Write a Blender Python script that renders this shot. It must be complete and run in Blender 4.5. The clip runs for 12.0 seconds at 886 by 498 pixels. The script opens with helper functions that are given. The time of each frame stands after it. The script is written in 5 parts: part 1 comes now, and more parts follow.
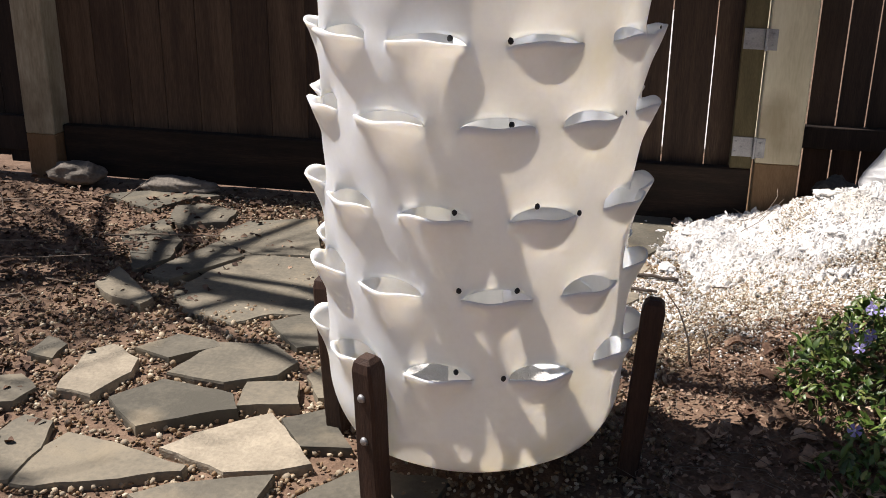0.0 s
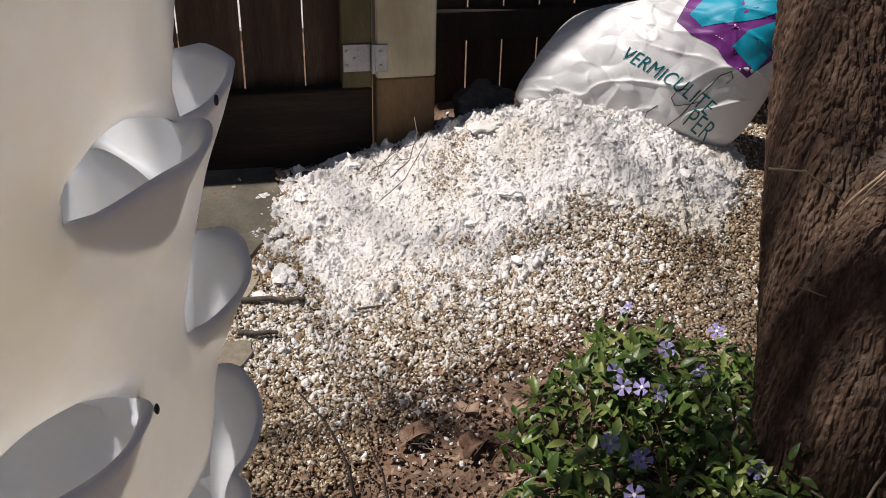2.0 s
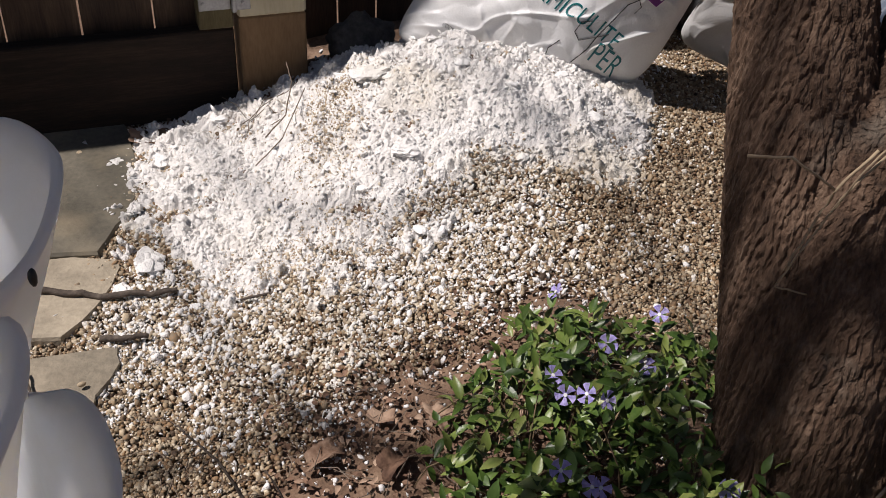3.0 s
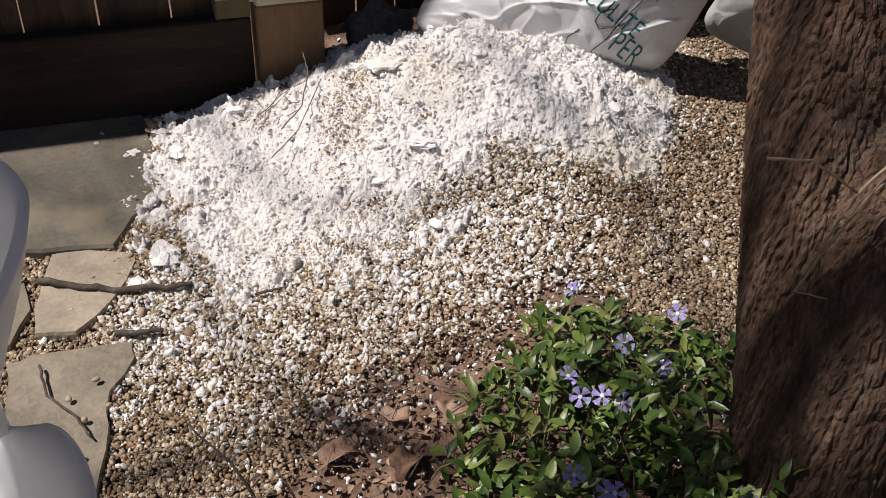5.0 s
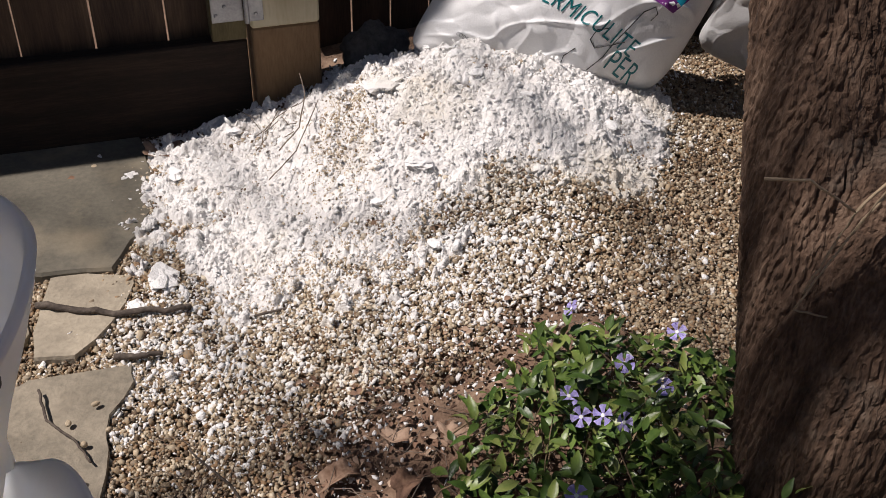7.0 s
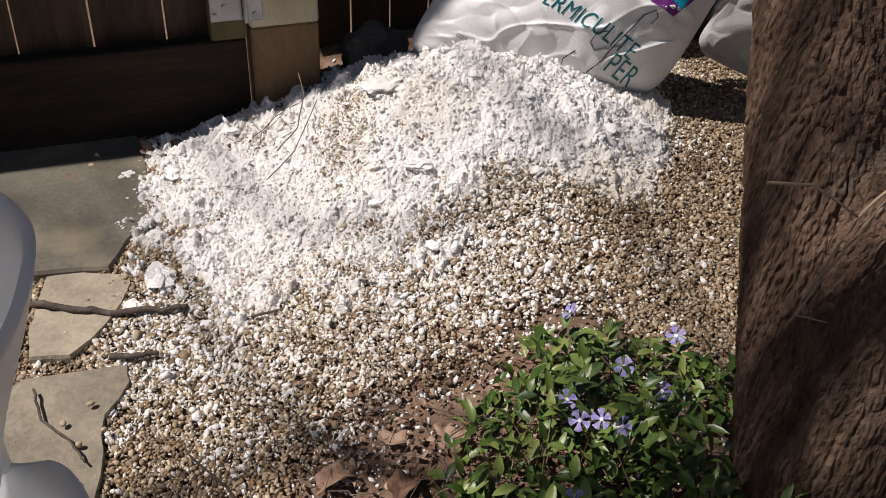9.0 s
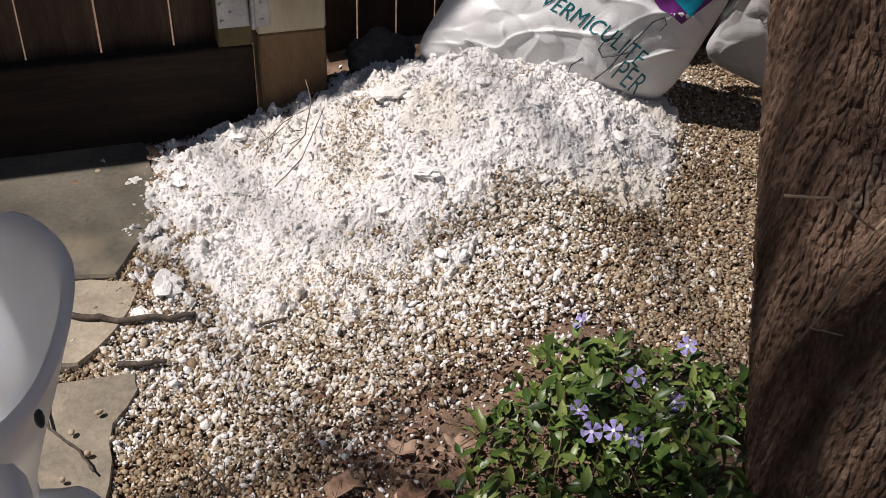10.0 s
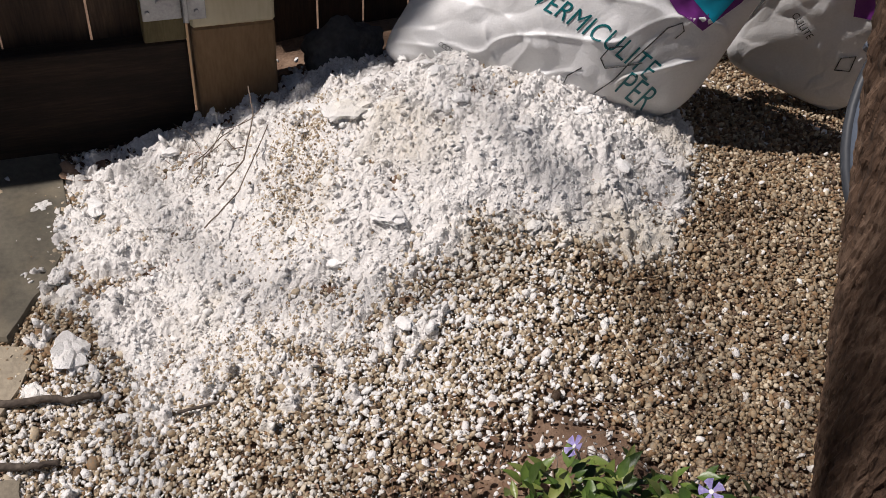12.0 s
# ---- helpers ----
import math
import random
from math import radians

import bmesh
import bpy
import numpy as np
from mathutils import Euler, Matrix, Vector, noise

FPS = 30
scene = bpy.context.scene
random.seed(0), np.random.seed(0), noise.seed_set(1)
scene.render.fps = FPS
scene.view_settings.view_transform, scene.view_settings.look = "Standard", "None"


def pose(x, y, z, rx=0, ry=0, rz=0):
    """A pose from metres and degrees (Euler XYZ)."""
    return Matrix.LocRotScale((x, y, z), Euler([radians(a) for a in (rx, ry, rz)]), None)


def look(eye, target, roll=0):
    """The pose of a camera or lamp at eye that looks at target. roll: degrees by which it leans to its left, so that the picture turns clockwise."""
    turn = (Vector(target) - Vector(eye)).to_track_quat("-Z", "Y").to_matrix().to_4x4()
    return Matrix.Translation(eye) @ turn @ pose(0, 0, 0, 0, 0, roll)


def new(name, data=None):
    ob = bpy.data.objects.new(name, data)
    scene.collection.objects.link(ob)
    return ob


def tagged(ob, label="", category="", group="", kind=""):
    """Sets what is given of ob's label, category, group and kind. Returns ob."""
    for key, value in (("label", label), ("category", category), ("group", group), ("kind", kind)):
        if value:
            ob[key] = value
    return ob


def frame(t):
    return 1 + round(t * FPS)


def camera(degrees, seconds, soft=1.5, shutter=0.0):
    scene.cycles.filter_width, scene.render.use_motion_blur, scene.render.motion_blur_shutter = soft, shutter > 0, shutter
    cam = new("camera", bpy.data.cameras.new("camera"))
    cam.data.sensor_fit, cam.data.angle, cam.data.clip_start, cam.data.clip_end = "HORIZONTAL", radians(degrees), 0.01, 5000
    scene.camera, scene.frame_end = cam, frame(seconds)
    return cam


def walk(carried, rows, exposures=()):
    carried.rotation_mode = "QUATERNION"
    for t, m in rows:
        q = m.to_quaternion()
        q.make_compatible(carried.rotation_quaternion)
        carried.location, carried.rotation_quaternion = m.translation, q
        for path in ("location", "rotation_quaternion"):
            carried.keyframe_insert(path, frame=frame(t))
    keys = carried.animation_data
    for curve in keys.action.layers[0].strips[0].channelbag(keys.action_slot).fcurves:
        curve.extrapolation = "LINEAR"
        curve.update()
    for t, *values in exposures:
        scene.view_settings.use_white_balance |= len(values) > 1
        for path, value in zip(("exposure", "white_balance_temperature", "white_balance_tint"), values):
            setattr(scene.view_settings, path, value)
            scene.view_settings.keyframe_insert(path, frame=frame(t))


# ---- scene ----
cam = camera(48.36, 12.0, soft=0.7)
ROWS = [
    (0, 0.175, 0.045, 1.064, 70.68, -0.65, 13.02),
    (0.5, 0.148, 0.328, 1.070, 67.99, -0.62, 7.01),
    (0.7, 0.151, 0.445, 1.079, 68.19, -1.58, 2.76),
    (1, 0.163, 0.672, 1.068, 66.49, -2.08, -7.23),
    (1.2, 0.121, 0.781, 1.079, 65.22, -1.82, -12.11),
    (1.5, 0.123, 0.965, 1.091, 62.04, -1.10, -15.37),
    (2, 0.171, 1.212, 1.079, 60.06, -1.19, -11.45),
    (2.5, 0.174, 1.414, 1.060, 57.28, -1.99, -18.50),
    (3, 0.182, 1.480, 1.057, 54.78, -2.43, -19.91),
    (3.5, 0.198, 1.493, 1.060, 54.13, -1.78, -19.24),
    (3.7, 0.196, 1.498, 1.059, 53.67, -1.82, -18.98),
    (5.3, 0.205, 1.504, 1.065, 53.61, -1.54, -18.60),
    (5.5, 0.205, 1.507, 1.060, 53.36, -1.09, -18.48),
    (6, 0.204, 1.509, 1.066, 53.58, -1.34, -18.54),
    (6.5, 0.202, 1.507, 1.070, 54.29, -1.45, -18.93),
    (7, 0.202, 1.505, 1.071, 54.58, -1.33, -19.18),
    (9, 0.200, 1.511, 1.067, 54.69, -1.85, -19.10),
    (9.5, 0.198, 1.512, 1.070, 54.86, -2.04, -19.19),
    (10, 0.189, 1.524, 1.072, 54.83, -1.96, -19.03),
    (10.5, 0.184, 1.532, 1.072, 54.63, -2.33, -19.47),
    (11, 0.172, 1.540, 1.068, 54.58, -2.46, -19.92),
    (11.5, 0.229, 1.621, 1.050, 53.26, -3.25, -20.86),
    (12, 0.341, 1.860, 1.042, 50.96, -2.92, -19.15),
]
walk(cam, [(t, pose(x, y, z, rx, ry, rz)) for t, x, y, z, rx, ry, rz in ROWS], [(0, 0.47, 6400, 13), (0.5, 0.30, 6400, 13), (1, 0.0, 6400, 13), (1.5, 0.06, 6400, 13), (2, -0.14, 6400, 14), (2.5, -0.10, 6400, 15), (6.5, -0.10, 6400, 16), (11, -0.11, 6400, 15), (12, -0.29, 6400, 15)])

# ---- world and sun ----
SUN_EL, SUN_AZ = 59.0, 173.0          # height of the sun; direction towards it, from +x anticlockwise
sun_way = Vector((math.cos(radians(SUN_EL)) * math.cos(radians(SUN_AZ)), math.cos(radians(SUN_EL)) * math.sin(radians(SUN_AZ)), math.sin(radians(SUN_EL))))
world = bpy.data.worlds.new("sky")
scene.world = world
world.use_nodes = True
wn = world.node_tree
sky = wn.nodes.new("ShaderNodeTexSky")
sky.sky_type = "NISHITA"
sky.sun_disc = False
sky.sun_elevation = radians(SUN_EL)
sky.sun_rotation = radians(90 - SUN_AZ)
wn.links.new(sky.outputs[0], wn.nodes["Background"].inputs[0])
wn.nodes["Background"].inputs[1].default_value = 0.038
sun = new("sun", bpy.data.lights.new("sun", "SUN"))
sun.data.energy, sun.data.angle, sun.data.color = 4.9, radians(0.6), (1.0, 0.94, 0.86)
sun.matrix_world = look(sun_way * 20, (0, 0, 0))
scene.view_settings.exposure = 0.0


# ---- materials ----
def surf(name, cols, scale=8.0, rough=0.8, bump=0.3, grain=120.0, stretch=(1, 1, 1), metal=0.0, rand=0.0, island=0.0,
         stains=None, spec=0.4, sss=0.0, sss_radius=(0.02, 0.018, 0.012), fine=0.35):
    """A noise-driven surface: cols are the ramp's colours, stains a colour laid on in patches."""
    m = bpy.data.materials.new(name)
    m.use_nodes = True
    t = m.node_tree
    n, l = t.nodes, t.links
    b = n["Principled BSDF"]
    co = n.new("ShaderNodeTexCoord")
    mp = n.new("ShaderNodeMapping")
    mp.inputs["Scale"].default_value = stretch
    l.new(co.outputs["Object"], mp.inputs["Vector"])
    big = n.new("ShaderNodeTexNoise")
    big.inputs["Scale"].default_value, big.inputs["Detail"].default_value, big.inputs["Roughness"].default_value = scale, 8, 0.62
    l.new(mp.outputs[0], big.inputs["Vector"])
    sml = n.new("ShaderNodeTexNoise")
    sml.inputs["Scale"].default_value, sml.inputs["Detail"].default_value = grain, 5
    l.new(mp.outputs[0], sml.inputs["Vector"])
    mix = n.new("ShaderNodeMix")
    mix.inputs[0].default_value = fine
    l.new(big.outputs["Fac"], mix.inputs[2])
    l.new(sml.outputs["Fac"], mix.inputs[3])
    fac = mix.outputs[0]
    if rand or island:
        src = n.new("ShaderNodeObjectInfo").outputs["Random"] if rand else n.new("ShaderNodeNewGeometry").outputs["Random Per Island"]
        sp = n.new("ShaderNodeMapRange")
        sp.inputs[3].default_value, sp.inputs[4].default_value = -(rand or island), (rand or island)
        l.new(src, sp.inputs[0])
        ad = n.new("ShaderNodeMath")
        l.new(fac, ad.inputs[0])
        l.new(sp.outputs[0], ad.inputs[1])
        fac = ad.outputs[0]
    ramp = n.new("ShaderNodeValToRGB")
    e = ramp.color_ramp.elements
    lo, hi = (0.28, 0.72) if not island else (0.05, 0.95)
    for i, c in enumerate(cols):
        p = lo + (hi - lo) * i / max(1, len(cols) - 1)
        el = e[i] if i < 2 else e.new(p)
        el.position, el.color = p, (*c, 1)
    l.new(fac, ramp.inputs[0])
    col = ramp.outputs[0]
    if stains:
        sn = n.new("ShaderNodeTexNoise")
        sn.inputs["Scale"].default_value, sn.inputs["Detail"].default_value = stains[1], 6
        l.new(co.outputs["Object"], sn.inputs["Vector"])
        sr = n.new("ShaderNodeMapRange")
        sr.inputs[1].default_value, sr.inputs[2].default_value, sr.inputs[4].default_value = stains[2], stains[2] + 0.16, stains[3]
        l.new(sn.outputs["Fac"], sr.inputs[0])
        sm = n.new("ShaderNodeMix")
        sm.data_type = "RGBA"
        sm.inputs[7].default_value = (*stains[0], 1)
        l.new(sr.outputs[0], sm.inputs[0])
        l.new(col, sm.inputs[6])
        col = sm.outputs[2]
    l.new(col, b.inputs["Base Color"])
    b.inputs["Roughness"].default_value = rough
    b.inputs["Metallic"].default_value = metal
    b.inputs["Specular IOR Level"].default_value = spec
    if sss:
        b.inputs["Subsurface Weight"].default_value = sss
        b.inputs["Subsurface Radius"].default_value = sss_radius
        b.inputs["Subsurface Scale"].default_value = 1.0
    if bump:
        bp = n.new("ShaderNodeBump")
        bp.inputs["Strength"].default_value, bp.inputs["Distance"].default_value = bump, 0.01
        l.new(mix.outputs[0], bp.inputs["Height"])
        l.new(bp.outputs[0], b.inputs["Normal"])
    return m


M_soil = surf("soil", [(0.075, 0.046, 0.030), (0.18, 0.114, 0.076), (0.33, 0.23, 0.16)], 14, 0.95, 0.9, 160)
M_dark_wood = surf("dark_weathered_wood", [(0.012, 0.008, 0.007), (0.031, 0.020, 0.015), (0.066, 0.042, 0.030)], 3.0, 0.85, 0.4, 40, (9, 9, 0.8), rand=0.13)
M_brown_wood = surf("brown_gate_wood", [(0.026, 0.015, 0.010), (0.070, 0.042, 0.026), (0.145, 0.094, 0.058)], 2.6, 0.8, 0.4, 36, (9, 9, 0.7), rand=0.12)
M_rail = surf("rail_wood", [(0.006, 0.004, 0.0025), (0.020, 0.0115, 0.007), (0.050, 0.029, 0.016)], 3, 0.85, 0.4, 40, (0.8, 9, 9))
M_green_wood = surf("mossy_wood", [(0.060, 0.048, 0.022), (0.112, 0.090, 0.042), (0.165, 0.132, 0.068)], 4, 0.85, 0.3, 60, (6, 6, 1))
M_cream = surf("cream_paint", [(0.50, 0.44, 0.29), (0.64, 0.575, 0.41), (0.73, 0.67, 0.51)], 3, 0.7, 0.15, 40, (4, 4, 0.7), stains=((0.28, 0.21, 0.12), 3.0, 0.56, 0.6))
M_old_cream = surf("weathered_cream_paint", [(0.20, 0.17, 0.11), (0.36, 0.32, 0.23), (0.52, 0.47, 0.36)], 4, 0.8, 0.25, 40, (4, 4, 0.7), stains=((0.12, 0.09, 0.055), 3.0, 0.50, 0.7))
M_bare_foot = surf("bare_post_foot", [(0.132, 0.076, 0.036), (0.211, 0.130, 0.067), (0.264, 0.173, 0.096)], 3, 0.85, 0.3, 50, (5, 5, 1))
M_zinc = surf("galvanised_steel", [(0.22, 0.22, 0.23), (0.38, 0.38, 0.39), (0.5, 0.5, 0.5)], 20, 0.55, 0.1, 200, metal=0.75)
M_hdpe = surf("white_polyethylene", [(0.76, 0.765, 0.755), (0.80, 0.808, 0.808), (0.825, 0.835, 0.845)], 5, 0.42, 0.08, 90, stains=((0.64, 0.57, 0.38), 4.0, 0.57, 0.5), sss=0.9, sss_radius=(0.022, 0.0195, 0.0155))
M_pipe = surf("white_pipe", [(0.74, 0.73, 0.70), (0.82, 0.81, 0.79)], 8, 0.45, 0.03, 90)
M_stake = surf("brown_stained_stake", [(0.018, 0.009, 0.006), (0.045, 0.022, 0.014), (0.085, 0.045, 0.03)], 4, 0.7, 0.4, 60, (8, 8, 0.8))
M_bark = surf("bark", [(0.014, 0.0075, 0.005), (0.098, 0.058, 0.037), (0.235, 0.160, 0.112)], 17, 0.92, 1.0, 90, (3.4, 3.4, 0.75), stains=((0.27, 0.235, 0.19), 11, 0.60, 0.5))
M_perlite = surf("perlite", [(0.70, 0.675, 0.65), (0.88, 0.86, 0.84), (0.955, 0.955, 0.945)], 30, 0.95, 0.8, 400, island=0.25, stains=((0.72, 0.64, 0.48), 5.5, 0.52, 0.35))
M_mound = surf("perlite_dust", [(0.62, 0.59, 0.56), (0.80, 0.775, 0.75), (0.92, 0.905, 0.885)], 16, 0.97, 1.0, 300, stains=((0.60, 0.52, 0.38), 5.5, 0.52, 0.5))
M_pebble = surf("pea_gravel", [(0.060, 0.037, 0.023), (0.165, 0.112, 0.068), (0.30, 0.182, 0.092), (0.205, 0.165, 0.118), (0.37, 0.265, 0.155), (0.31, 0.262, 0.196), (0.43, 0.335, 0.22), (0.66, 0.575, 0.44)], 60, 0.7, 0.2, 300, island=0.45)
M_dusted = surf("dusted_gravel", [(0.13, 0.095, 0.06), (0.30, 0.228, 0.150), (0.43, 0.350, 0.25), (0.52, 0.435, 0.32), (0.60, 0.52, 0.405), (0.73, 0.665, 0.565)], 60, 0.85, 0.35, 300, island=0.42)
M_flag = surf("flagstone", [(0.092, 0.084, 0.066), (0.152, 0.136, 0.105), (0.25, 0.215, 0.158)], 6, 0.85, 0.5, 90, rand=0.20, stains=((0.34, 0.28, 0.19), 5, 0.56, 0.6))
M_flag_tan = surf("tan_flagstone", [(0.19, 0.165, 0.125), (0.31, 0.265, 0.20), (0.45, 0.385, 0.29)], 9, 0.88, 0.7, 110, rand=0.10, stains=((0.16, 0.135, 0.10), 8, 0.56, 0.5))
M_rock = surf("grey_rock", [(0.08, 0.07, 0.06), (0.19, 0.165, 0.14), (0.34, 0.30, 0.25)], 14, 0.9, 0.8, 90)
M_dark_rock = surf("dark_grey_rock", [(0.035, 0.032, 0.030), (0.095, 0.087, 0.080), (0.18, 0.165, 0.15)], 16, 0.9, 0.9, 90)
M_leaf = surf("periwinkle_leaf", [(0.028, 0.054, 0.011), (0.060, 0.112, 0.021), (0.124, 0.188, 0.037), (0.225, 0.250, 0.074)], 30, 0.38, 0.15, 150, island=0.42, spec=0.5)
M_stem = surf("stem", [(0.13, 0.09, 0.05), (0.30, 0.22, 0.13)], 30, 0.8, 0.1, 100)
M_petal = surf("periwinkle_petal", [(0.365, 0.308, 0.714), (0.540, 0.476, 0.840), (0.743, 0.700, 0.924)], 60, 0.6, 0.05, 200)
M_eye = surf("flower_throat", [(0.7, 0.7, 0.75), (0.85, 0.85, 0.8)], 60, 0.6, 0.0, 200)
M_dead = surf("dead_leaf", [(0.14, 0.072, 0.045), (0.34, 0.20, 0.128), (0.62, 0.46, 0.34)], 25, 0.85, 0.4, 120, island=0.38)
# dark litter, with the shade lying on it also put into its colour
M_dead_dark = surf("shade_darkened_litter", [(0.045, 0.024, 0.016), (0.115, 0.066, 0.043), (0.27, 0.18, 0.125)], 25, 0.85, 0.4, 120, island=0.38)
M_tan_leaf = surf("tan_dead_leaf", [(0.20, 0.115, 0.072), (0.42, 0.275, 0.18), (0.64, 0.48, 0.35)], 22, 0.85, 0.5, 120, rand=0.16)
M_mulch = surf("brown_mulch", [(0.08, 0.043, 0.028), (0.225, 0.132, 0.086), (0.50, 0.36, 0.26)], 25, 0.85, 0.4, 120, island=0.38)
M_dead_leaf = surf("curled_dead_leaf", [(0.075, 0.038, 0.024), (0.19, 0.11, 0.07), (0.40, 0.28, 0.20)], 22, 0.85, 0.5, 120, rand=0.16)
M_twig = surf("dry_twig", [(0.06, 0.045, 0.035), (0.17, 0.13, 0.10), (0.30, 0.25, 0.19)], 20, 0.9, 0.5, 120)
M_dark_stick = surf("dark_stick", [(0.030, 0.023, 0.019), (0.085, 0.066, 0.053), (0.18, 0.148, 0.12)], 30, 0.9, 0.6, 160)
M_straw = surf("dry_straw", [(0.30, 0.22, 0.14), (0.50, 0.39, 0.26)], 20, 0.85, 0.1, 120)
M_bag = surf("woven_plastic_bag", [(0.70, 0.70, 0.70), (0.79, 0.79, 0.79), (0.85, 0.85, 0.85)], 7, 0.36, 0.2, 260, spec=0.5, stains=((0.55, 0.48, 0.38), 5, 0.62, 0.5))
M_teal_ink = surf("teal_ink", [(0.0, 0.105, 0.12), (0.002, 0.15, 0.165)], 40, 0.4, 0.0)
M_cyan_ink = surf("cyan_print", [(0.0, 0.26, 0.42), (0.005, 0.36, 0.50)], 12, 0.5, 0.0)
M_purple_ink = surf("purple_print", [(0.13, 0.02, 0.17), (0.19, 0.03, 0.23)], 12, 0.5, 0.0)
M_black_ink = surf("black_ink", [(0.012, 0.012, 0.013), (0.03, 0.03, 0.03)], 40, 0.5, 0.0)
M_lid = surf("blue_grey_plastic", [(0.085, 0.104, 0.14), (0.118, 0.142, 0.186), (0.15, 0.176, 0.22)], 5, 0.42, 0.06, 200, stains=((0.28, 0.29, 0.30), 4, 0.6, 0.35))
M_lid_edge = surf("dark_plastic_edge", [(0.03, 0.034, 0.042), (0.055, 0.062, 0.075)], 8, 0.5, 0.05)
M_stone_cast = surf("cast_stone", [(0.38, 0.325, 0.245), (0.55, 0.485, 0.385), (0.68, 0.615, 0.51)], 12, 0.92, 0.6, 160, stains=((0.16, 0.13, 0.09), 9, 0.56, 0.6))
M_red = surf("red_brown_panel", [(0.07, 0.022, 0.016), (0.12, 0.036, 0.026), (0.17, 0.06, 0.04)], 5, 0.85, 0.3, 60)
M_backdrop = surf("pale_backdrop", [(0.50, 0.48, 0.45), (0.60, 0.58, 0.55), (0.68, 0.66, 0.63)], 3, 0.9, 0.2, 60)
M_black = surf("black_sheet", [(0.008, 0.008, 0.009), (0.02, 0.02, 0.021)], 8, 0.6, 0.3, 60)


# ---- mesh helpers ----
def part(name, bm, material, parent=None, label="", smooth=False):
    me = bpy.data.meshes.new(name)
    bm.to_mesh(me)
    bm.free()
    return mesh_part(name, me, material, parent, label, smooth)


def mesh_part(name, me, material, parent=None, label="", smooth=False):
    for mt in (material if isinstance(material, (list, tuple)) else [material]):
        if not me.materials or len(me.materials) < 9:
            me.materials.append(mt)
    if smooth:
        me.shade_smooth()
    ob = new(name, me)
    if parent:
        ob.parent = parent
        ob.matrix_parent_inverse = placed(parent).inverted()
    if label:
        ob["label"] = label
    return ob


def placed(ob):
    return placed(ob.parent) @ ob.matrix_parent_inverse @ ob.matrix_basis if ob.parent else ob.matrix_basis.copy()


def thing(name, label, category, at=(0, 0, 0), group="", kind=""):
    ob = new(name)
    ob.empty_display_size = 0.05
    ob.location = at
    return tagged(ob, label, category, group, kind)


def box(bm, x0, x1, y0, y1, z0, z1, bevel=0.003, jitter=0.0, turn=None):
    r = bmesh.ops.create_cube(bm, size=1.0)
    vs = r["verts"]
    for v in vs:
        v.co = Vector((x0 + (v.co.x + 0.5) * (x1 - x0), y0 + (v.co.y + 0.5) * (y1 - y0), z0 + (v.co.z + 0.5) * (z1 - z0)))
        v.co += Vector([random.uniform(-jitter, jitter) for _ in range(3)])
    if bevel:
        es = {e for v in vs for e in v.link_edges}
        r2 = bmesh.ops.bevel(bm, geom=list(es), offset=bevel, segments=1, affect="EDGES", profile=0.7)
        vs = r2["verts"]
    if turn:
        bmesh.ops.transform(bm, matrix=turn, verts=bm.verts[:])
    return bm


def raw(name, verts, faces):
    me = bpy.data.meshes.new(name)
    me.from_pydata([tuple(v) for v in verts], [], [tuple(f) for f in faces])
    me.update()
    return me


def big_mesh(name, verts, tris):
    """A triangle mesh from numpy arrays."""
    me = bpy.data.meshes.new(name)
    me.vertices.add(len(verts))
    me.vertices.foreach_set("co", np.asarray(verts, dtype=np.float32).ravel())
    me.loops.add(len(tris) * 3)
    me.loops.foreach_set("vertex_index", np.asarray(tris, dtype=np.int32).ravel())
    me.polygons.add(len(tris))
    me.polygons.foreach_set("loop_start", np.arange(0, len(tris) * 3, 3, dtype=np.int32))
    me.update(calc_edges=True)
    me.validate()
    return me


def ball(level):
    bm = bmesh.new()
    bmesh.ops.create_icosphere(bm, subdivisions=level, radius=1.0)
    v = np.array([p.co[:] for p in bm.verts])
    f = np.array([[p.index for p in q.verts] for q in bm.faces])
    bm.free()
    return v, f


def bits(places, sizes, level, flat, rough_by, rng, lie=0.35):
    """Many small stones in one mesh: places (n, 3), sizes (n)."""
    v, f = ball(level)
    n = len(places)
    kinds = []
    for _ in range(8):
        k = v * (1 + rough_by * rng.normal(size=(len(v), 1)))
        kinds.append(k)
    kinds = np.array(kinds)[rng.integers(0, 8, n)]
    sc = np.stack([rng.uniform(0.8, 1.25, n), rng.uniform(0.7, 1.0, n), rng.uniform(flat, 1.0, n)], 1)
    kinds = kinds * sc[:, None, :]
    tilt = rng.normal(size=(n, 3)) * lie
    ang = rng.uniform(0, 2 * np.pi, n)
    cz, sz = np.cos(ang), np.sin(ang)
    x = kinds[:, :, 0] * cz[:, None] - kinds[:, :, 1] * sz[:, None]
    y = kinds[:, :, 0] * sz[:, None] + kinds[:, :, 1] * cz[:, None]
    z = kinds[:, :, 2] + x * tilt[:, :1] + y * tilt[:, 1:2]
    vs = np.stack([x, y, z], 2) * sizes[:, None, None] + places[:, None, :]
    fs = f[None] + (np.arange(n) * len(v))[:, None, None]
    return vs.reshape(-1, 3), fs.reshape(-1, 3)


